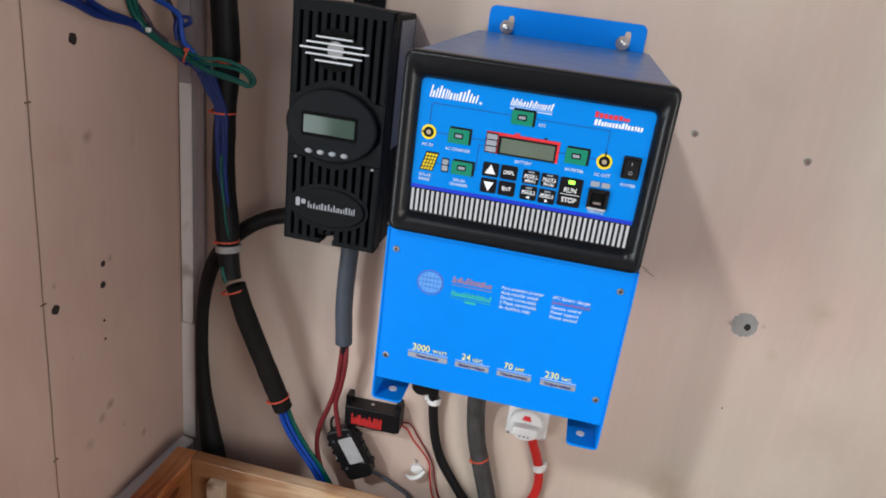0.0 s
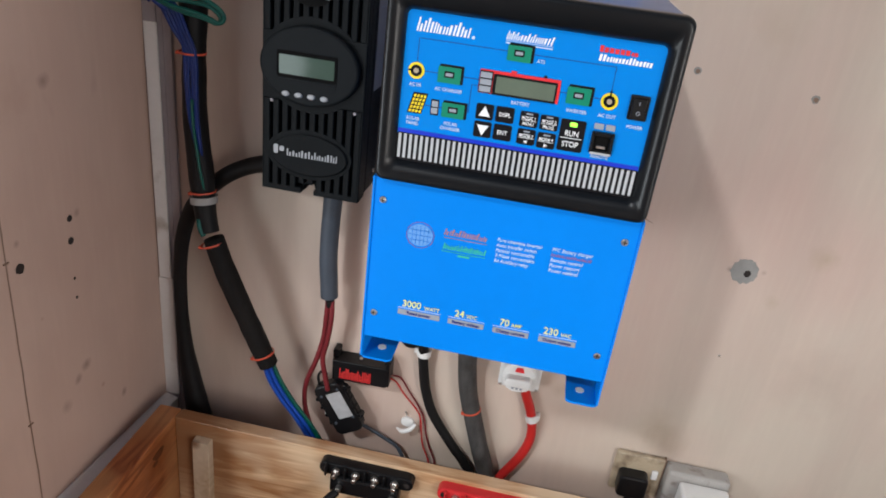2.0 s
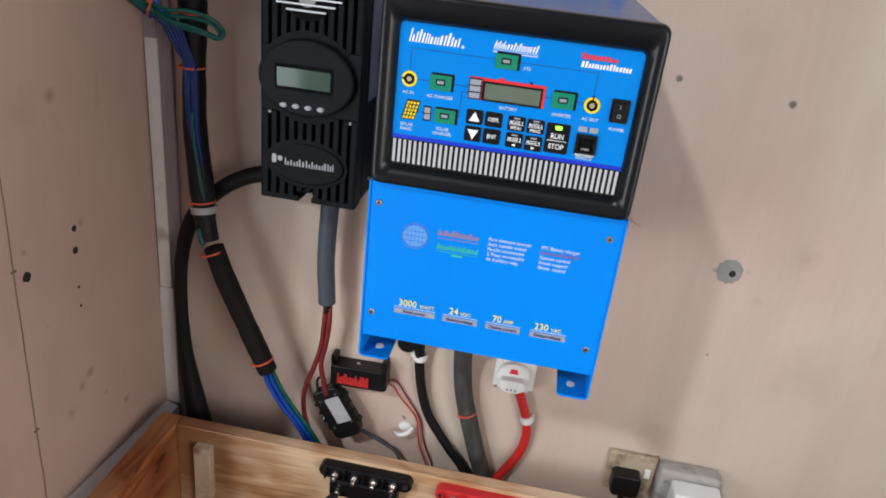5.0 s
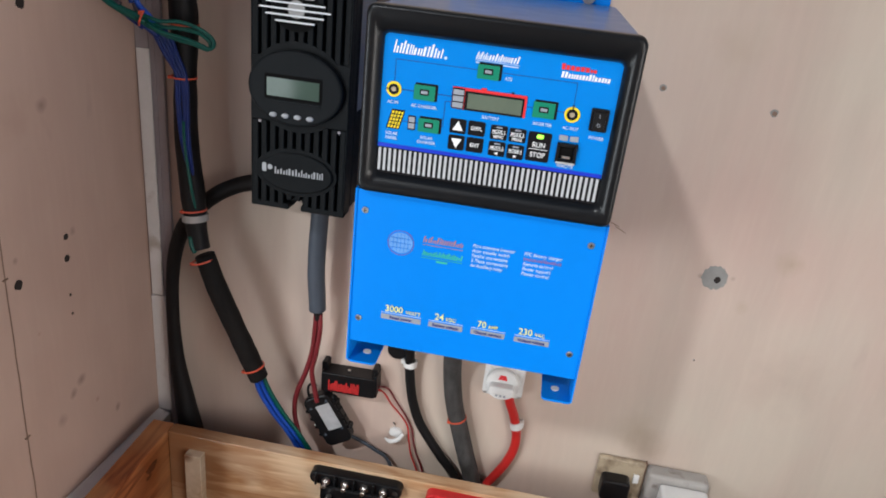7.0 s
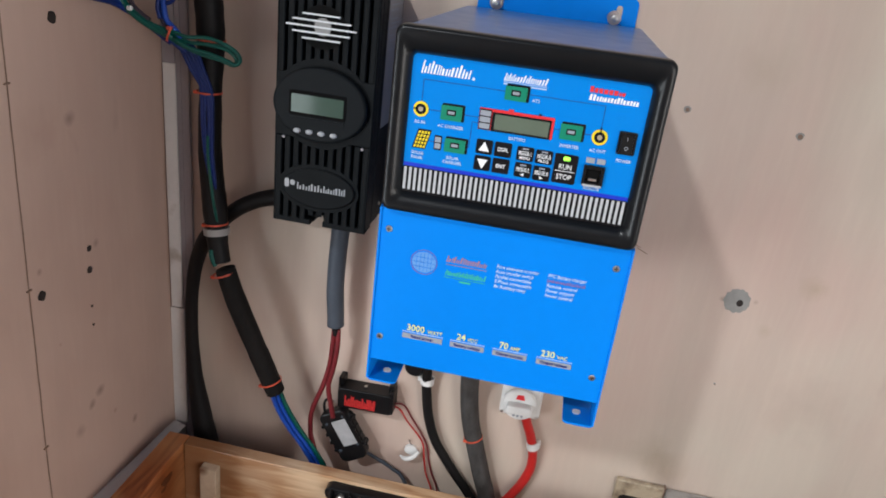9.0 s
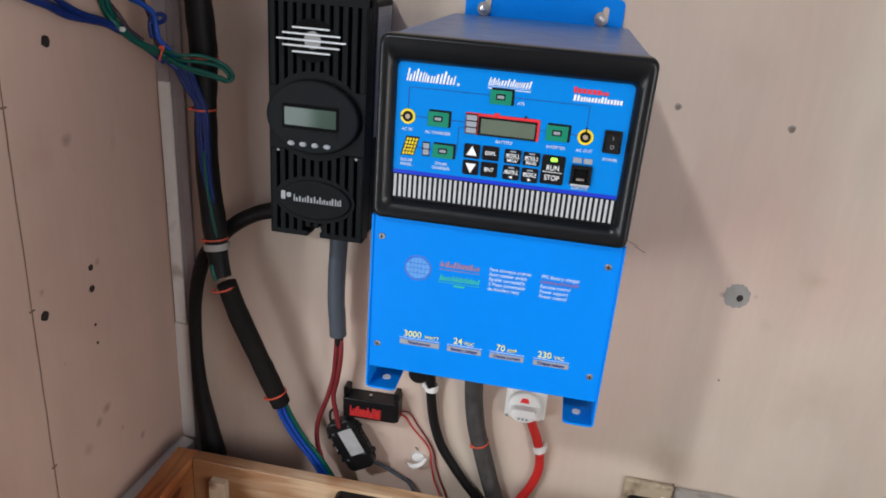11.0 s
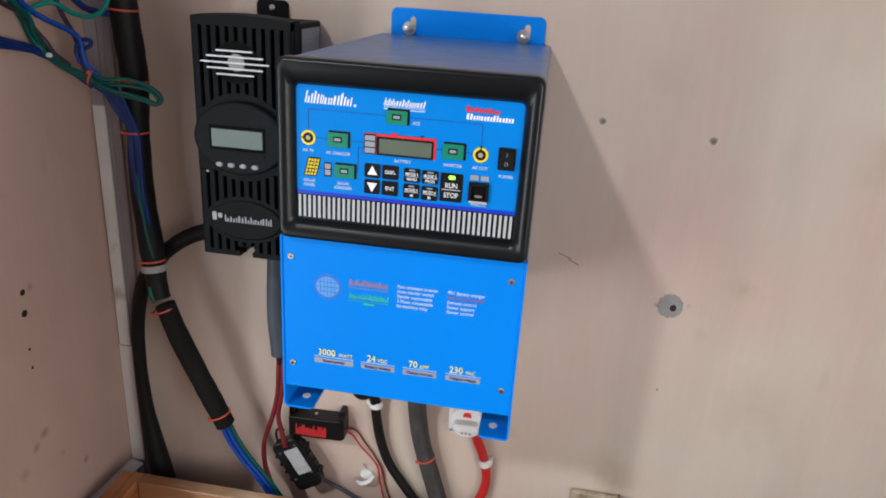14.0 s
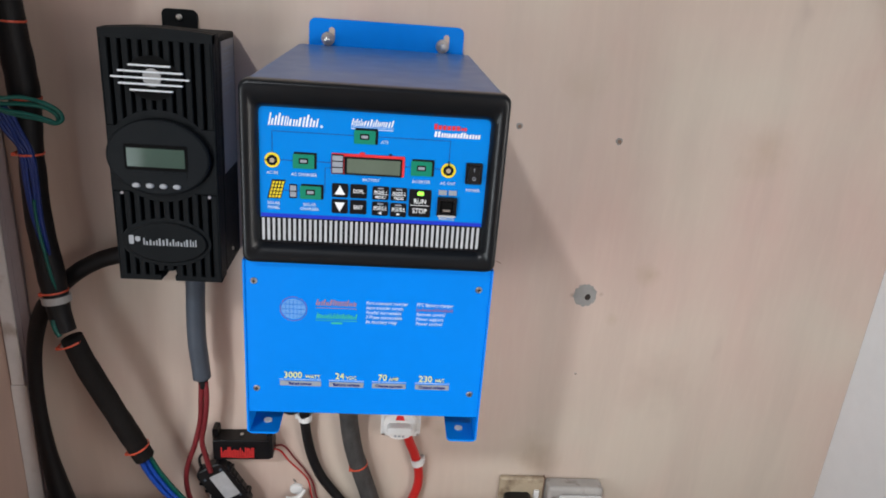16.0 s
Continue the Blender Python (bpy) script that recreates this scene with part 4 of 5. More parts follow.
loom = thing("wiring_loom", (-0.48, -0.07, 1.05), "black split sleeve bundle with blue and green wires along the corner", "cable loom")
sleeve_pts = [(-0.522, -0.060, 1.95), (-0.513, -0.060, 1.75), (-0.507, -0.060, 1.60), (-0.501, -0.060, 1.50), (-0.495, -0.061, 1.42), (-0.495, -0.064, 1.335), (-0.496, -0.066, 1.24), (-0.486, -0.072, 1.15), (-0.4785, -0.078, 1.09), (-0.470, -0.084, 1.058)]
part("upper_sleeve", tube(sleeve_pts, [0.019, 0.0195, 0.020, 0.020, 0.0205, 0.0165, 0.018, 0.019, 0.0165, 0.0155], 18, 36, wobble=0.05, ribs=0.05), M_RUBBER, loom, "black rubber split sleeve", smooth=True)
part("lower_sleeve", tube([(-0.461, -0.087, 1.050), (-0.444, -0.087, 1.000), (-0.418, -0.084, 0.935), (-0.394, -0.078, 0.872), (-0.3805, -0.073, 0.834), (-0.374, -0.071, 0.817)], [0.0165, 0.0174, 0.0174, 0.0174, 0.0172, 0.0170], 18, 8, wobble=0.05), M_FOAM, loom, "black foam sleeve", smooth=True)
# wires in the open slit of the upper sleeve
for k, dx in enumerate((-0.0055, -0.0010, -0.0090, 0.0030, 0.007)):
    pts = [(-0.549 + k * 0.006, -0.098, 1.432 - k * 0.004), (-0.527 + k * 0.006, -0.094, 1.400), (-0.514 + k * 0.005, -0.086, 1.368), (-0.492 + dx, -0.0805, 1.335), (-0.491 + dx + 0.003 * (k % 2), -0.0815, 1.29), (-0.489 + dx * 0.7, -0.0825, 1.24), (-0.483 + dx * 0.4, -0.082, 1.19), (-0.481, -0.074, 1.15)]
    part("blue_wire", tube(pts, 0.0030, 8, 6), M_BLUEWIRE, loom, smooth=True)
part("green_wire", tube([(-0.490, -0.0850, 1.270), (-0.489, -0.0860, 1.235), (-0.484, -0.0885, 1.20), (-0.478, -0.0905, 1.160), (-0.474, -0.087, 1.13)], 0.0024, 8, 6), M_GREENWIRE, loom, smooth=True)
part("green_wire", tube([(-0.482, -0.0935, 1.082), (-0.479, -0.0970, 1.070), (-0.473, -0.097, 1.056)], 0.0040, 8, 6), M_GREENWIRE, loom, smooth=True)
# wires out of the foot of the loom, down behind the box
for k, (mat, nm) in enumerate(((M_LITBLUEWIRE, "blue_wire"), (M_LITBLUEWIRE, "blue_wire"), (M_BLUEWIRE, "blue_wire"), (M_LITBLUEWIRE, "blue_wire"), (M_GREENWIRE, "green_wire"), (M_GREENWIRE, "green_wire"))):
    o = (k - 2.2) * 0.0052
    oy = -0.004 * (k % 2)
    part(nm, tube([(-0.376 + o * 0.7, -0.071 + oy, 0.828), (-0.364 + o, -0.070 + oy, 0.79), (-0.340 + o * 1.1, -0.067 + oy, 0.745), (-0.310 + o * 1.1, -0.062 + oy, 0.700), (-0.285 + o, -0.054, 0.64), (-0.270 + o, -0.05, 0.55)], 0.0034, 8, 8), mat, loom, smooth=True)
for c, d, r in (((-0.5020, -0.060, 1.515), (0.06, 0, 1), 0.0203), ((-0.4945, -0.061, 1.412), (0.04, 0, 1), 0.0208), ((-0.496, -0.0665, 1.334), (0, 0.02, 1), 0.0190),
                ((-0.4825, -0.075, 1.122), (-0.12, 0.1, 1), 0.0185), ((-0.4625, -0.087, 1.041), (-0.35, 0, 1), 0.0190), ((-0.3820, -0.0735, 0.838), (-0.4, 0, 1), 0.0186)):
    cable_tie(c, d, r)
clip = thing("loom_clip", (-0.481, -0.06, 1.110), "grey plastic pipe clip holding the cable loom", "cable clip")
part("strap", ring((-0.4810, -0.076, 1.110), (-0.12, 0.1, 1), 0.0182, 0.011, 0.0028, 22), M_GREYPL, clip)
part("base", box(-0.508, -0.500, -0.073, -0.0005, 1.103, 1.117, 0.002), M_GREYPL, clip)

# black hose from the controller round into the corner
hose = thing("black_hose", (-0.52, -0.04, 0.5), "glossy black hose looping from the controller into the corner", "hose")
part("hose_run", tube([(-0.376, -0.052, 1.181), (-0.40, -0.048, 1.173), (-0.425, -0.045, 1.163), (-0.458, -0.042, 1.143), (-0.492, -0.038, 1.112), (-0.524, -0.034, 1.070), (-0.544, -0.030, 1.02), (-0.555, -0.028, 0.955), (-0.556, -0.030, 0.87), (-0.551, -0.032, 0.79), (-0.541, -0.034, 0.72), (-0.524, -0.038, 0.63), (-0.50, -0.04, 0.50)],
     [0.0135, 0.0135, 0.013, 0.013, 0.013, 0.0135, 0.0125, 0.0115, 0.0115, 0.0138, 0.018, 0.0225, 0.0235], 16, 10), M_RUBBER, hose, smooth=True)
part("gland", rod((-0.3575, -0.055, 1.186), (-0.378, -0.051, 1.180), 0.0158, 16, bevel=0.002), M_BLACKPL, hose, "black gland at the controller's side")


def loose_wire(name, pts, r, mat, label):
    return solo(name, tube(pts, r, 10, 9), mat, label, "wire", "wires across the corner", smooth=True)


# wires that come in from the side panel and meet the loom
loose_wire("green_wire_loop", [(-0.536, -0.120, 1.428), (-0.518, -0.121, 1.424), (-0.500, -0.120, 1.420), (-0.473, -0.117, 1.422), (-0.447, -0.112, 1.416), (-0.431, -0.108, 1.406), (-0.427, -0.105, 1.395), (-0.434, -0.106, 1.388), (-0.446, -0.109, 1.393), (-0.470, -0.114, 1.400), (-0.497, -0.119, 1.405), (-0.520, -0.121, 1.416)], 0.0028, M_GREENWIRE, "looped green wire tied back to the loom")
loose_wire("green_wire_loop", [(-0.534, -0.116, 1.424), (-0.505, -0.113, 1.412), (-0.478, -0.110, 1.412), (-0.450, -0.104, 1.408), (-0.436, -0.100, 1.396), (-0.440, -0.100, 1.386), (-0.460, -0.104, 1.392), (-0.490, -0.110, 1.398), (-0.520, -0.116, 1.410)], 0.0030, M_GREENWIRE, "looped green wire tied back to the loom")
loose_wire("dark_wire", [(-0.594, -0.330, 1.600), (-0.594, -0.270, 1.565), (-0.594, -0.227, 1.540), (-0.595, -0.193, 1.522), (-0.595, -0.157, 1.506), (-0.594, -0.136, 1.484), (-0.588, -0.124, 1.466), (-0.576, -0.123, 1.449), (-0.556, -0.123, 1.436)], 0.0036, M_DARKWIRE, "dark violet wire among the bundle")
loose_wire("green_wire", [(-0.592, -0.240, 1.620), (-0.592, -0.205, 1.570), (-0.592, -0.185, 1.535), (-0.592, -0.162, 1.512), (-0.593, -0.145, 1.498), (-0.594, -0.139, 1.479), (-0.593, -0.126, 1.457), (-0.579, -0.124, 1.446), (-0.557, -0.124, 1.432), (-0.536, -0.122, 1.424), (-0.515, -0.112, 1.408)], 0.0044, M_GREENWIRE, "green wire running down to the loom")
loose_wire("green_wire", [(-0.598, -0.222, 1.620), (-0.598, -0.190, 1.560), (-0.599, -0.168, 1.522), (-0.600, -0.150, 1.498), (-0.599, -0.138, 1.472), (-0.590, -0.128, 1.453), (-0.574, -0.128, 1.440), (-0.552, -0.126, 1.428), (-0.520, -0.115, 1.412)], 0.0044, M_GREENWIRE, "green wire running down to the loom")
loose_wire("blue_wire", [(-0.593, -0.240, 1.610), (-0.593, -0.200, 1.565), (-0.593, -0.179, 1.542), (-0.592, -0.146, 1.513), (-0.584, -0.124, 1.498), (-0.552, -0.121, 1.485), (-0.536, -0.121, 1.473), (-0.534, -0.121, 1.455), (-0.531, -0.120, 1.439), (-0.518, -0.116, 1.424), (-0.508, -0.106, 1.402)], 0.0040, M_LITBLUEWIRE, "blue wire dropping past the side panel")
loose_wire("blue_wire", [(-0.598, -0.330, 1.545), (-0.597, -0.278, 1.513), (-0.596, -0.251, 1.499), (-0.596, -0.225, 1.485), (-0.596, -0.196, 1.473), (-0.596, -0.153, 1.462), (-0.592, -0.126, 1.450), (-0.574, -0.122, 1.438), (-0.536, -0.118, 1.418), (-0.512, -0.105, 1.396)], 0.0042, M_BLUEWIRE, "blue wire along the side panel")
loose_wire("blue_wire", [(-0.600, -0.340, 1.512), (-0.600, -0.279, 1.493), (-0.600, -0.253, 1.485), (-0.600, -0.217, 1.471), (-0.600, -0.175, 1.463), (-0.598, -0.142, 1.456), (-0.590, -0.124, 1.447), (-0.560, -0.120, 1.430), (-0.528, -0.114, 1.408)], 0.0050, M_BLUEWIRE, "blue wire along the side panel")
loose_wire("blue_wire", [(-0.603, -0.335, 1.522), (-0.603, -0.270, 1.497), (-0.603, -0.235, 1.483), (-0.602, -0.190, 1.468), (-0.600, -0.150, 1.459), (-0.588, -0.122, 1.444)], 0.0040, M_BLUEWIRE, "blue wire along the side panel")
loose_wire("teal_wire", [(-0.592, -0.150, 1.500), (-0.594, -0.138, 1.512), (-0.590, -0.112, 1.519), (-0.578, -0.102, 1.518), (-0.560, -0.100, 1.508), (-0.534, -0.100, 1.504), (-0.511, -0.100, 1.513), (-0.499, -0.099, 1.534), (-0.496, -0.098, 1.555), (-0.498, -0.094, 1.590), (-0.505, -0.088, 1.66)], 0.0034, M_TEALWIRE, "bright green wire looping up to the loom")
loose_wire("navy_wire", [(-0.592, -0.060, 1.640), (-0.586, -0.072, 1.566), (-0.579, -0.075, 1.546), (-0.571, -0.075, 1.527), (-0.554, -0.075, 1.514), (-0.532, -0.074, 1.509), (-0.515, -0.068, 1.508), (-0.504, -0.055, 1.508)], 0.0050, M_BLUEWIRE, "dark blue wire curving into the loom")
loose_wire("navy_wire", [(-0.577, -0.090, 1.640), (-0.580, -0.098, 1.565), (-0.582, -0.100, 1.540), (-0.580, -0.100, 1.520), (-0.570, -0.102, 1.499), (-0.557, -0.106, 1.481), (-0.546, -0.112, 1.462), (-0.538, -0.118, 1.438), (-0.528, -0.116, 1.420)], 0.0034, M_DARKWIRE, "dark violet wire hanging in the corner")
loose_wire("blue_wire_curl", [(-0.540, -0.122, 1.440), (-0.543, -0.122, 1.455), (-0.540, -0.121, 1.468), (-0.530, -0.120, 1.474), (-0.521, -0.119, 1.472), (-0.524, -0.119, 1.465), (-0.535, -0.120, 1.461), (-0.545, -0.121, 1.463)], 0.0032, M_BLUEWIRE, "curled end of a blue wire")
cable_tie((-0.527, -0.120, 1.421), (0.85, 0.3, -0.35), 0.0108)
solo("wire_end", box(-0.585, -0.577, -0.133, -0.127, 1.446, 1.453, 0.002), M_WHITEPL, "small white connector on the wires", "connector")

# ---- grey conduit, wires, breaker, meter ----
solo("grey_conduit", tube([(-0.276, -0.052, 1.178), (-0.2785, -0.052, 1.13), (-0.281, -0.051, 1.08), (-0.2815, -0.050, 1.03), (-0.279, -0.049, 0.99), (-0.2775, -0.048, 0.962)], 0.0148, 18, 8, wobble=0.02), M_CONDUIT, "slate-grey flexible conduit under the controller", "conduit", smooth=True)
solo("heat_shrink", tube([(-0.2775, -0.048, 0.964), (-0.276, -0.048, 0.952), (-0.276, -0.047, 0.943)], 0.0075, 10, 4), M_RUBBER, "black heat-shrink cuff at the conduit end", "cuff", smooth=True)
solo("maroon_wire", tube([(-0.279, -0.049, 0.955), (-0.281, -0.048, 0.92), (-0.285, -0.046, 0.875), (-0.297, -0.044, 0.825), (-0.312, -0.041, 0.780), (-0.317, -0.040, 0.748), (-0.314, -0.042, 0.716), (-0.303, -0.046, 0.682), (-0.285, -0.050, 0.620), (-0.275, -0.05, 0.55)], 0.0046, 10, 8), M_MAROON, "maroon wire bowing down to the breaker", "wire", smooth=True)
solo("maroon_wire", tube([(-0.272, -0.049, 0.955), (-0.271, -0.051, 0.92), (-0.2765, -0.050, 0.875), (-0.284, -0.047, 0.835), (-0.279, -0.046, 0.80), (-0.272, -0.046, 0.768)], 0.0046, 10, 8), M_MAROON, "maroon wire into the breaker's top", "wire", smooth=True)

brk = thing("circuit_breaker", (-0.252, -0.03, 0.68), "small black breaker with a scuffed silver sticker", "breaker")


def turned(pts, cx, cz, deg):
    a = radians(deg)
    return [(cx + (x - cx) * math.cos(a) - (z - cz) * math.sin(a), cz + (x - cx) * math.sin(a) + (z - cz) * math.cos(a)) for x, z in pts]


BX, BZ = -0.2530, 0.7330
part("body", prism(turned(rounded(BX - 0.0275, BX + 0.0275, BZ - 0.058, BZ + 0.050, 0.012, 3), BX, BZ, 31), -0.046, -0.026, 0.003), M_BLACKPL, brk)
part("shoulder", prism(turned(rounded(BX - 0.030, BX + 0.030, BZ - 0.030, BZ + 0.020, 0.006, 3), BX, BZ, 31), -0.040, -0.026, 0.002), M_BLACKPL, brk)
part("standoff", box(BX - 0.012, BX + 0.012, -0.026, -0.0005, BZ - 0.02, BZ + 0.02, 0.002), M_BLACKPL, brk)
part("sticker", prism(turned(rounded(BX - 0.0075, BX + 0.0215, BZ - 0.0240, BZ + 0.0310, 0.001, 1), BX, BZ, 31), -0.0466, -0.0460), M_STICKER, brk, "scuffed silver sticker")
for dx, dz in ((-0.024, 0.034), (0.025, 0.028), (-0.029, -0.028), (0.027, -0.034)):
    (px, pz), = turned([(BX + dx, BZ + dz)], BX, BZ, 31)
    part("lug", rod((px, -0.024, pz), (px, -0.036, pz), 0.0065, 10, bevel=0.001), M_BLACKPL, brk)
    part("lug_screw", rod((px, -0.036, pz), (px, -0.038, pz), 0.0032, 10), M_CONDUIT, brk)
for k, dz in enumerate((-0.030, -0.012, 0.006, 0.024)):
    for dx in (-0.0300, 0.0290):
        (px, pz), = turned([(BX + dx, BZ + dz)], BX, BZ, 31)
        part("side_rib", rod((px, -0.028, pz), (px, -0.043, pz), 0.0038, 8, bevel=0.001), M_BLACKPL, brk)
for dx, dz in ((-0.017, 0.030), (0.020, -0.026), (-0.018, -0.030), (0.019, 0.036)):
    (px, pz), = turned([(BX + dx, BZ + dz)], BX, BZ, 31)
    part("rivet", rod((px, -0.046, pz), (px, -0.0472, pz), 0.0026, 10), M_CONDUIT, brk)
part("white_lever", prism(turned(rounded(BX - 0.041, BX - 0.031, BZ - 0.022, BZ - 0.012, 0.002, 2), BX, BZ, 31), -0.03, -0.012, 0.001), M_WHITEPL, brk)

# grey cord added where a faint line runs between shadows of the breaker
solo("shadow_streak", tube([(-0.240, -0.018, 0.694), (-0.223, -0.015, 0.684), (-0.205, -0.013, 0.676), (-0.183, -0.012, 0.666), (-0.160, -0.012, 0.654), (-0.138, -0.013, 0.640), (-0.115, -0.02, 0.60)], 0.0036, 10, 8), M_CONDUIT, "thin grey cord for a faint line, mostly shadow, beside the breaker", "wire", smooth=True)
solo("black_jumper", tube([(-0.280, -0.034, 0.752), (-0.291, -0.036, 0.770), (-0.293, -0.036, 0.790), (-0.284, -0.038, 0.801), (-0.276, -0.040, 0.797)], 0.0024, 8, 8), M_RUBBER, "thin black jumper looped beside the breaker", "wire", smooth=True)

mon = thing("battery_meter", (-0.22, -0.02, 0.79), "small black meter box with a red label", "meter")
MP = lambda pts: turned(pts, -0.22, 0.81, 1.5)
part("body", prism(MP(rounded(-0.270, -0.170, 0.7865, 0.8275, 0.003, 3)), -0.034, -0.001, 0.002), M_BLACKPL, mon)
for xa, xb in ((-0.2725, -0.262), (-0.178, -0.1675)):
    part("end_lug", prism(MP(rounded(xa, xb, 0.815, 0.8425, 0.003, 3)), -0.022, -0.001, 0.001), M_BLACKPL, mon)
part("end_cap", prism(MP(rounded(-0.1735, -0.1660, 0.789, 0.834, 0.002, 2)), -0.033, -0.001, 0.001), M_BLACKPL, mon)
part("label", prism(MP(rounded(-0.2580, -0.196, 0.7905, 0.8140, 0.001, 1)), -0.0346, -0.0341), M_BLACKINK, mon, "black label with red blocks")
word_bars(-0.2560, -0.1980, 0.7915, 0.8130, -0.0347, 10, M_WINE, mon, 0.0, 0.22, 33, "red block of the meter's mark")
part("top_screw", rod((-0.222, -0.018, 0.8285), (-0.222, -0.018, 0.8305), 0.003, 10), M_STEEL, mon)
solo("meter_wire", tube([(-0.168, -0.018, 0.800), (-0.155, -0.012, 0.790), (-0.140, -0.008, 0.765), (-0.118, -0.007, 0.740), (-0.106, -0.006, 0.720), (-0.101, -0.006, 0.690), (-0.094, -0.006, 0.655), (-0.080, -0.007, 0.622), (-0.07, -0.008, 0.58)], 0.0016, 8, 8), M_REDCABLE, "thin red wire trailing from the meter", "wire", smooth=True)
solo("meter_wire", tube([(-0.168, -0.014, 0.803), (-0.150, -0.006, 0.797), (-0.132, -0.004, 0.770), (-0.112, -0.004, 0.742), (-0.098, -0.004, 0.715), (-0.092, -0.004, 0.685), (-0.083, -0.004, 0.655), (-0.070, -0.005, 0.625), (-0.06, -0.006, 0.58)], 0.0016, 8, 8), M_MAROON, "thin maroon wire trailing from the meter", "wire", smooth=True)

hook = thing("wall_clip", (-0.128, -0.001, 0.700), "broken white plastic cable clip on the wall", "cable clip")
part("base", prism(oval(-0.128, 0.700, 0.013, 0.0105, 20), -0.007, -0.0005, 0.002), M_WHITEPL, hook)
part("lip", tube([(-0.146, -0.012, 0.688), (-0.134, -0.020, 0.690), (-0.120, -0.019, 0.697), (-0.112, -0.012, 0.706)], [0.002, 0.0045, 0.0045, 0.003], 10, 6), M_WHITEPL, hook, smooth=True)
part("pin", rod((-0.131, -0.001, 0.712), (-0.133, -0.006, 0.723), 0.0016, 8), M_STEEL, hook)

# cables out of the inverter's underside
solo("black_cable", tube([(-0.075, -0.16, 1.150), (-0.09, -0.12, 1.05), (-0.108, -0.05, 0.95), (-0.1125, -0.022, 0.880), (-0.1085, -0.016, 0.83), (-0.100, -0.014, 0.785), (-0.084, -0.014, 0.742), (-0.060, -0.014, 0.705), (-0.036, -0.014, 0.672), (-0.010, -0.015, 0.640), (0.015, -0.02, 0.60), (0.03, -0.03, 0.52)], 0.0088, 14, 8), M_RUBBER, "black cable down the wall behind the box", "cable", smooth=True)
solo("gland_cap", rod((-0.136, -0.001, 0.893), (-0.136, -0.026, 0.893), 0.018, 20, bevel=0.003), M_BLACKPL, "black round cable cap on the wall", "cable cap")
c1 = thing("white_clip", (-0.111, -0.004, 0.862), "white plastic clip nailed over the black cable", "cable clip", "white cable clips")
part("saddle", ring((-0.1115, -0.0165, 0.868), (0.03, 0, 1), 0.0100, 0.012, 0.0024, 20), M_WHITEPL, c1)
part("nail_boss", box(-0.1295, -0.1215, -0.016, -0.0005, 0.862, 0.874, 0.002), M_WHITEPL, c1)
solo("grey_cable", tube([(-0.02, -0.20, 1.150), (-0.025, -0.14, 1.05), (-0.034, -0.06, 0.95), (-0.0345, -0.030, 0.885), (-0.030, -0.024, 0.84), (-0.0225, -0.022, 0.80), (-0.012, -0.022, 0.765), (-0.001, -0.022, 0.73), (0.012, -0.023, 0.690), (0.026, -0.024, 0.650), (0.04, -0.03, 0.59), (0.045, -0.035, 0.5)], 0.0162, 18, 8, wobble=0.02), M_GREYCABLE, "thick dark grey sheathed battery cable", "cable", smooth=True)
cable_tie((-0.0145, -0.022, 0.772), (-0.28, 0, 1), 0.0163)

rot = thing("isolator_switch", (0.058, -0.02, 0.845), "white rotary isolator switch with a red mark", "switch")
part("base", box(0.0225, 0.0935, -0.030, -0.0005, 0.8400, 0.9090, 0.006, 3), M_WHITEPL, rot)
part("dial", rod((0.056, -0.030, 0.8720), (0.056, -0.042, 0.8720), 0.030, 32, bevel=0.002), M_WHITEPL, rot, "round white dial")
part("knob", prism(rounded(0.034, 0.078, 0.8620, 0.8780, 0.006, 4), -0.058, -0.042, 0.003), M_WHITEPL, rot, "raised white grip")
part("red_mark", prism([(0.048, 0.8840), (0.064, 0.8840), (0.061, 0.8930), (0.051, 0.8930)], -0.0430, -0.0420), M_REDINK, rot)
for k, x in enumerate((0.049, 0.056, 0.063)):
    part("dial_mark", prism(rounded(x - 0.002, x + 0.002, 0.8485, 0.8525, 0.0004, 1), -0.0426, -0.0421), M_GREYINK, rot)
for x, z in ((0.0275, 0.8460), (0.0885, 0.8460)):
    part("screw", rod((x, -0.030, z), (x, -0.0312, z), 0.0026, 10), M_STEEL, rot)
solo("red_cable", tube([(0.068, -0.016, 0.852), (0.074, -0.015, 0.825), (0.086, -0.014, 0.795), (0.0955, -0.013, 0.76), (0.097, -0.013, 0.725), (0.088, -0.013, 0.690), (0.073, -0.014, 0.658), (0.058, -0.016, 0.630), (0.04, -0.022, 0.585), (0.02, -0.03, 0.51)], 0.0084, 14, 8), M_REDCABLE, "thick red battery cable curving down the wall", "cable", smooth=True)
c2 = thing("white_clip", (0.0935, -0.004, 0.778), "white plastic clip nailed over the red cable", "cable clip", "white cable clips")
part("saddle", ring((0.0925, -0.0135, 0.776), (-0.25, 0, 1), 0.0086, 0.013, 0.0026, 20), M_WHITEPL, c2)
part("nail_boss", box(0.1005, 0.1065, -0.016, -0.0005, 0.771, 0.782, 0.002), M_WHITEPL, c2)

# ---- wooden battery box ----
crate = thing("wooden_box", (-0.09, -0.45, 0.0), "open varnished pine box standing before the wall", "box")
ZR = 0.700
part("back_board", box(-0.526, 0.326, -0.1225, -0.0965, 0.003, ZR, 0.002, 2), M_PINEX, crate, "varnished pine board with knots")
part("left_board", box(-0.568, -0.527, -0.90, -0.0965, 0.003, ZR, 0.002, 2), M_PINEY, crate, "orange-varnished pine side board with a dark knot")
part("right_board", box(0.327, 0.363, -0.90, -0.0965, 0.003, ZR, 0.002, 2), M_PINEY, crate)
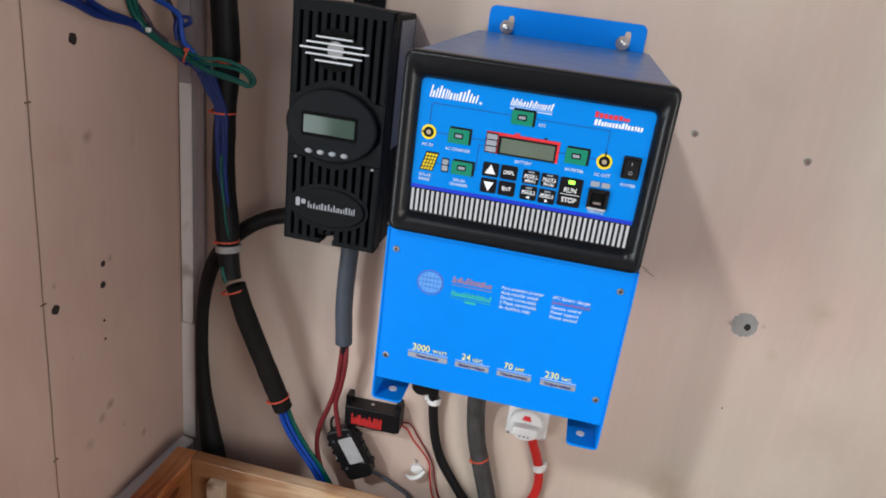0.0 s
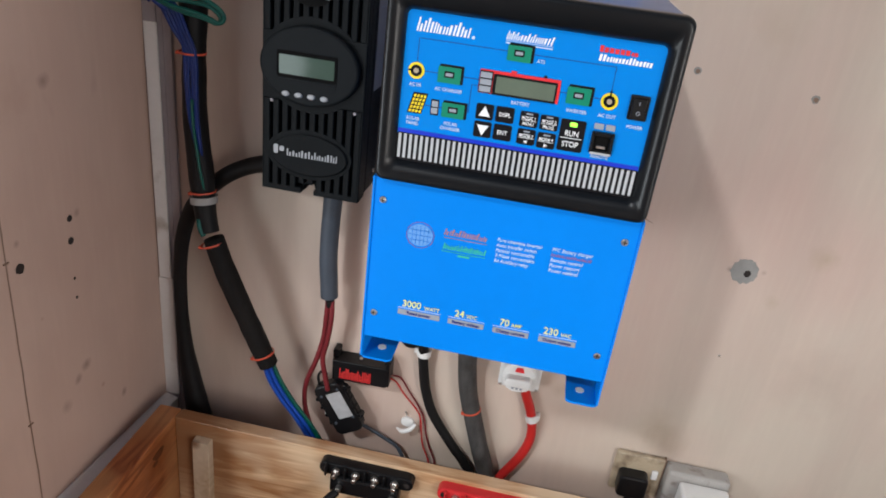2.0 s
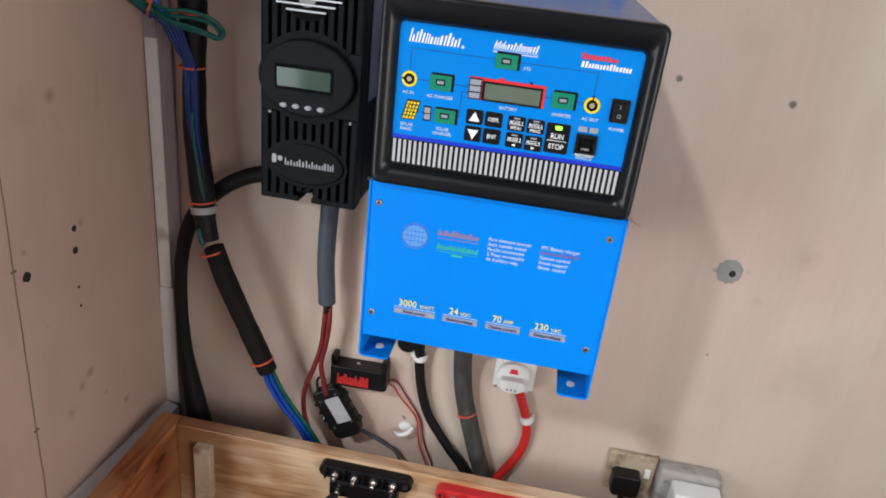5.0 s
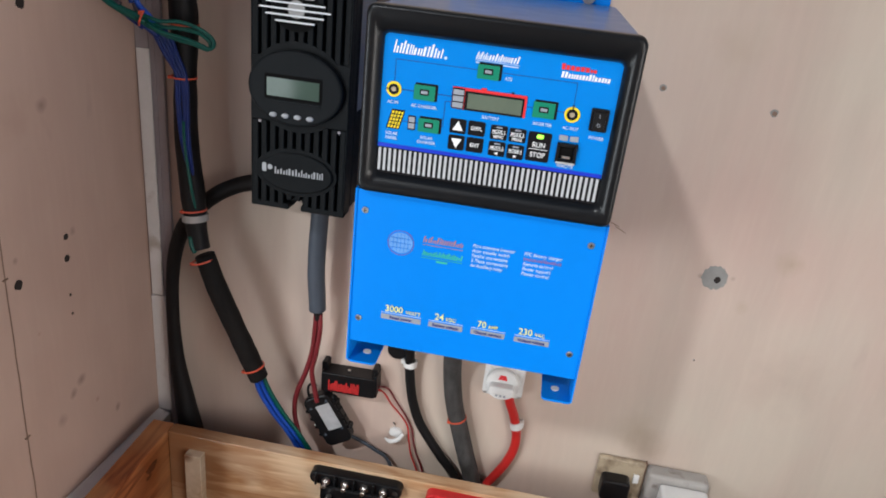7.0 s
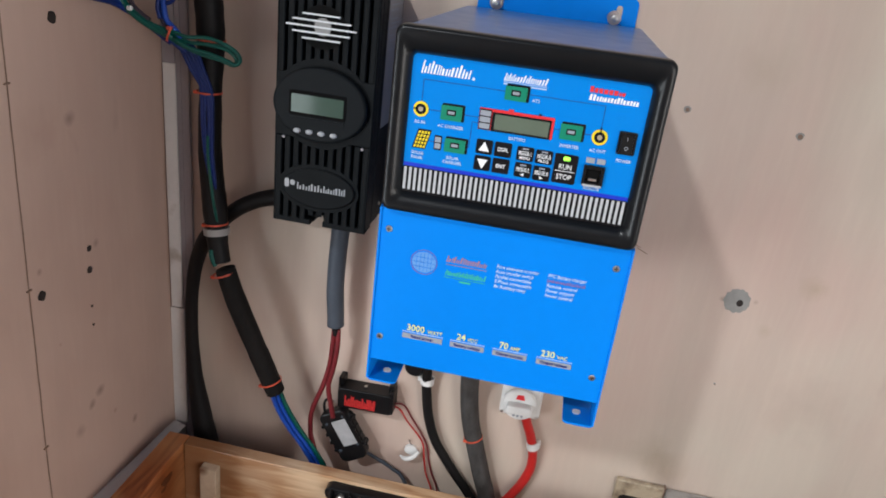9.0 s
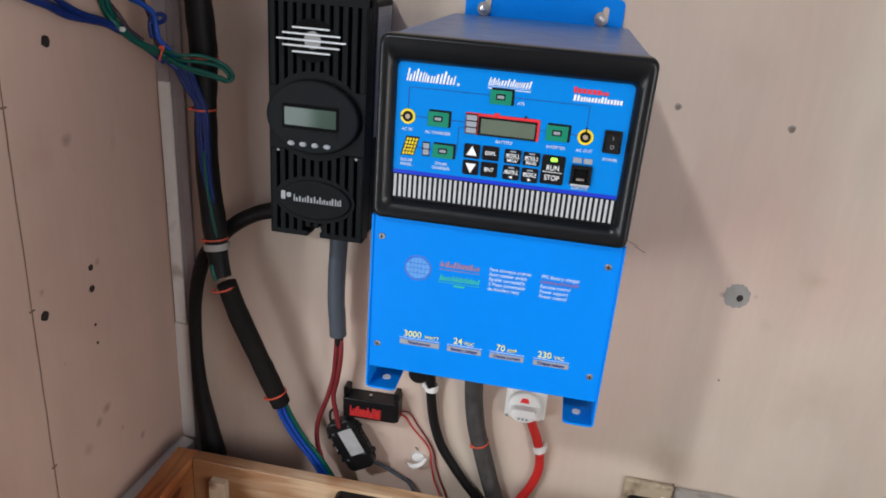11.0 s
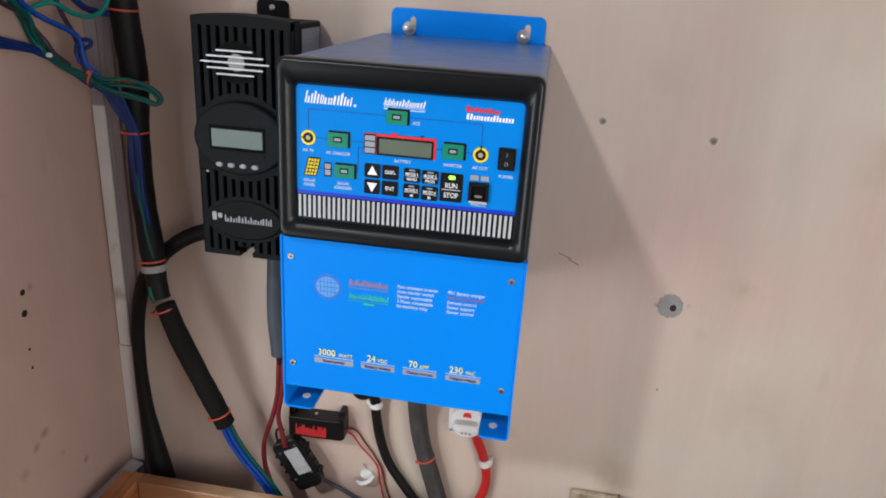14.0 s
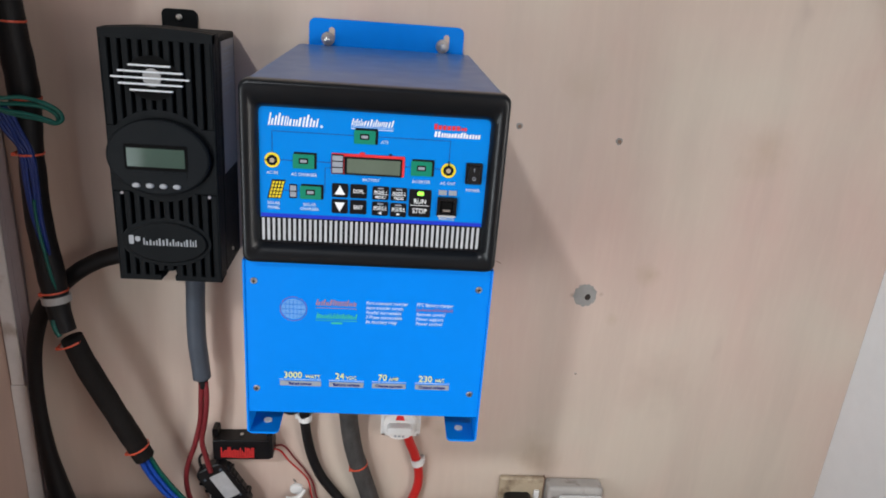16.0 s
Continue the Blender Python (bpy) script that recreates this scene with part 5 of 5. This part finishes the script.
part("front_board", box(-0.526, 0.326, -0.90, -0.874, 0.003, ZR - 0.001, 0.002, 2), M_PINEX, crate)
part("base_board", box(-0.526, 0.326, -0.873, -0.1235, 0.003, 0.025), M_PINEX, crate)
knot = bmesh.new()
for ky, kz, ka, kb in ((-0.179, 0.664, 0.016, 0.010), (-0.190, 0.651, 0.008, 0.005)):
    rim = [(ky + ka * (1 + 0.25 * math.sin(3 * t)) * math.cos(t), kz + kb * (1 + 0.2 * math.cos(2 * t)) * math.sin(t)) for t in (2 * math.pi * s / 18 for s in range(18))]
    loft([[(-0.5272, y, z) for y, z in rim], [(-0.5266, y, z) for y, z in rim]], knot, cap1=True)
part("knot", knot, M_KNOTDARK, crate, "dark brown knot")
part("corner_batten", box(-0.486, -0.455, -0.141, -0.1230, 0.026, 0.671, 0.001, 1), M_BATTEN, crate, "pale corner batten")


def busbar(x0, x1, mat, z, word_, cable=False):
    b = thing("busbar", ((x0 + x1) / 2, -0.1235, z), word_, "busbar", "busbars in the box")
    cz = z
    part("base", prism(rounded(x0, x1, cz - 0.013, cz + 0.013, 0.0125, 6), -0.142, -0.1227, 0.003), mat, b, "moulded base with rounded ends")
    part("lower_step", box(x0 + 0.022, x1 - 0.022, -0.150, -0.1227, cz - 0.044, cz - 0.008, 0.004, 2), mat, b)
    for x in (x0 + 0.011, x1 - 0.011):
        part("end_hole", rod((x, -0.142, cz), (x, -0.1432, cz), 0.005, 14), M_HOLE, b)
    n = 4
    for i in range(n):
        x = x0 + (x1 - x0) * (0.19 + 0.62 * i / (n - 1))
        part("rib", box(x - 0.020, x - 0.0165, -0.1495, -0.1415, cz - 0.010, cz + 0.012, 0.001, 1), mat, b)
        part("stud", rod((x, -0.142, cz), (x, -0.161, cz), 0.0040, 12, bevel=0.0008), M_STEEL, b, "shiny terminal stud")
        part("nut", rod((x, -0.142, cz), (x, -0.1495, cz), 0.0074, 6, bevel=0.0006), M_STEEL, b)
    for i in range(2):
        x = x0 + (x1 - x0) * (0.24 + 0.56 * i)
        part("lower_stud", rod((x, -0.150, cz - 0.026), (x, -0.163, cz - 0.026), 0.0052, 8, bevel=0.001), M_STEEL, b)
    return b


busbar(-0.2510, -0.0850, M_BLACKPL, 0.681, "black four-stud busbar screwed inside the box")
busbar(-0.0435, 0.1265, M_REDPL, 0.680, "red four-stud busbar screwed inside the box")
solo("battery_lead", tube([(-0.212, -0.160, 0.652), (-0.226, -0.178, 0.640), (-0.238, -0.195, 0.61), (-0.245, -0.21, 0.55), (-0.25, -0.24, 0.42)], [0.007, 0.0085, 0.0105, 0.011, 0.011], 12, 8), M_RUBBER, "black lead hanging from the black busbar", "cable", smooth=True)

# ---- sockets ----
s1 = thing("wall_socket", (0.294, -0.001, 0.66), "grimy cream wall socket with dark edges", "socket")
part("plate", box(0.2515, 0.3370, -0.012, -0.0005, 0.656, 0.7415, 0.004, 2), M_BEIGE, s1, "grimy cream faceplate")
# thin dark brown strip along the plate's right edge
part("brown_edge", box(0.3352, 0.3378, -0.0112, -0.0005, 0.662, 0.742, 0.0006, 1), M_STAIN, s1)
part("rocker", box(0.3180, 0.3285, -0.0165, -0.0118, 0.6975, 0.7165, 0.0015, 2), M_WHITEPL, s1, "white rocker")
for x in (0.2635, 0.325):
    part("screw", rod((x, -0.0121, 0.7335), (x, -0.0135, 0.7335), 0.0030, 10), M_BEIGE, s1)
pl = thing("mains_plug", (0.288, -0.0125, 0.665), "black mains plug in the wall socket", "plug")
part("body", prism(rounded(0.2615, 0.3125, 0.664, 0.7105, 0.009, 4), -0.038, -0.0125, 0.004), M_BLACKPL, pl)
part("cord", tube([(0.285, -0.030, 0.670), (0.285, -0.030, 0.645), (0.286, -0.028, 0.60), (0.287, -0.026, 0.50)], 0.0055, 10, 5), M_RUBBER, pl, smooth=True)
s2 = thing("surface_socket", (0.392, -0.002, 0.62), "white mains adaptor on a grubby grey surface box", "socket")
part("back_box", box(0.3395, 0.4460, -0.034, -0.0005, 0.636, 0.7385, 0.007, 3), M_BOXGREY, s2, "grubby grey surface box")
part("adaptor", box(0.3600, 0.4430, -0.080, -0.0345, 0.614, 0.7265, 0.006, 3), M_WHITEPL, s2, "white plastic adaptor")
part("adaptor_screw", rod((0.3925, -0.080, 0.672), (0.3925, -0.0812, 0.672), 0.003, 10), M_GREYINK, s2)
for z in (0.672, 0.686):
    part("adaptor_slot", box(0.418, 0.4235, -0.0808, -0.0798, z, z + 0.009), M_GREYPL, s2)
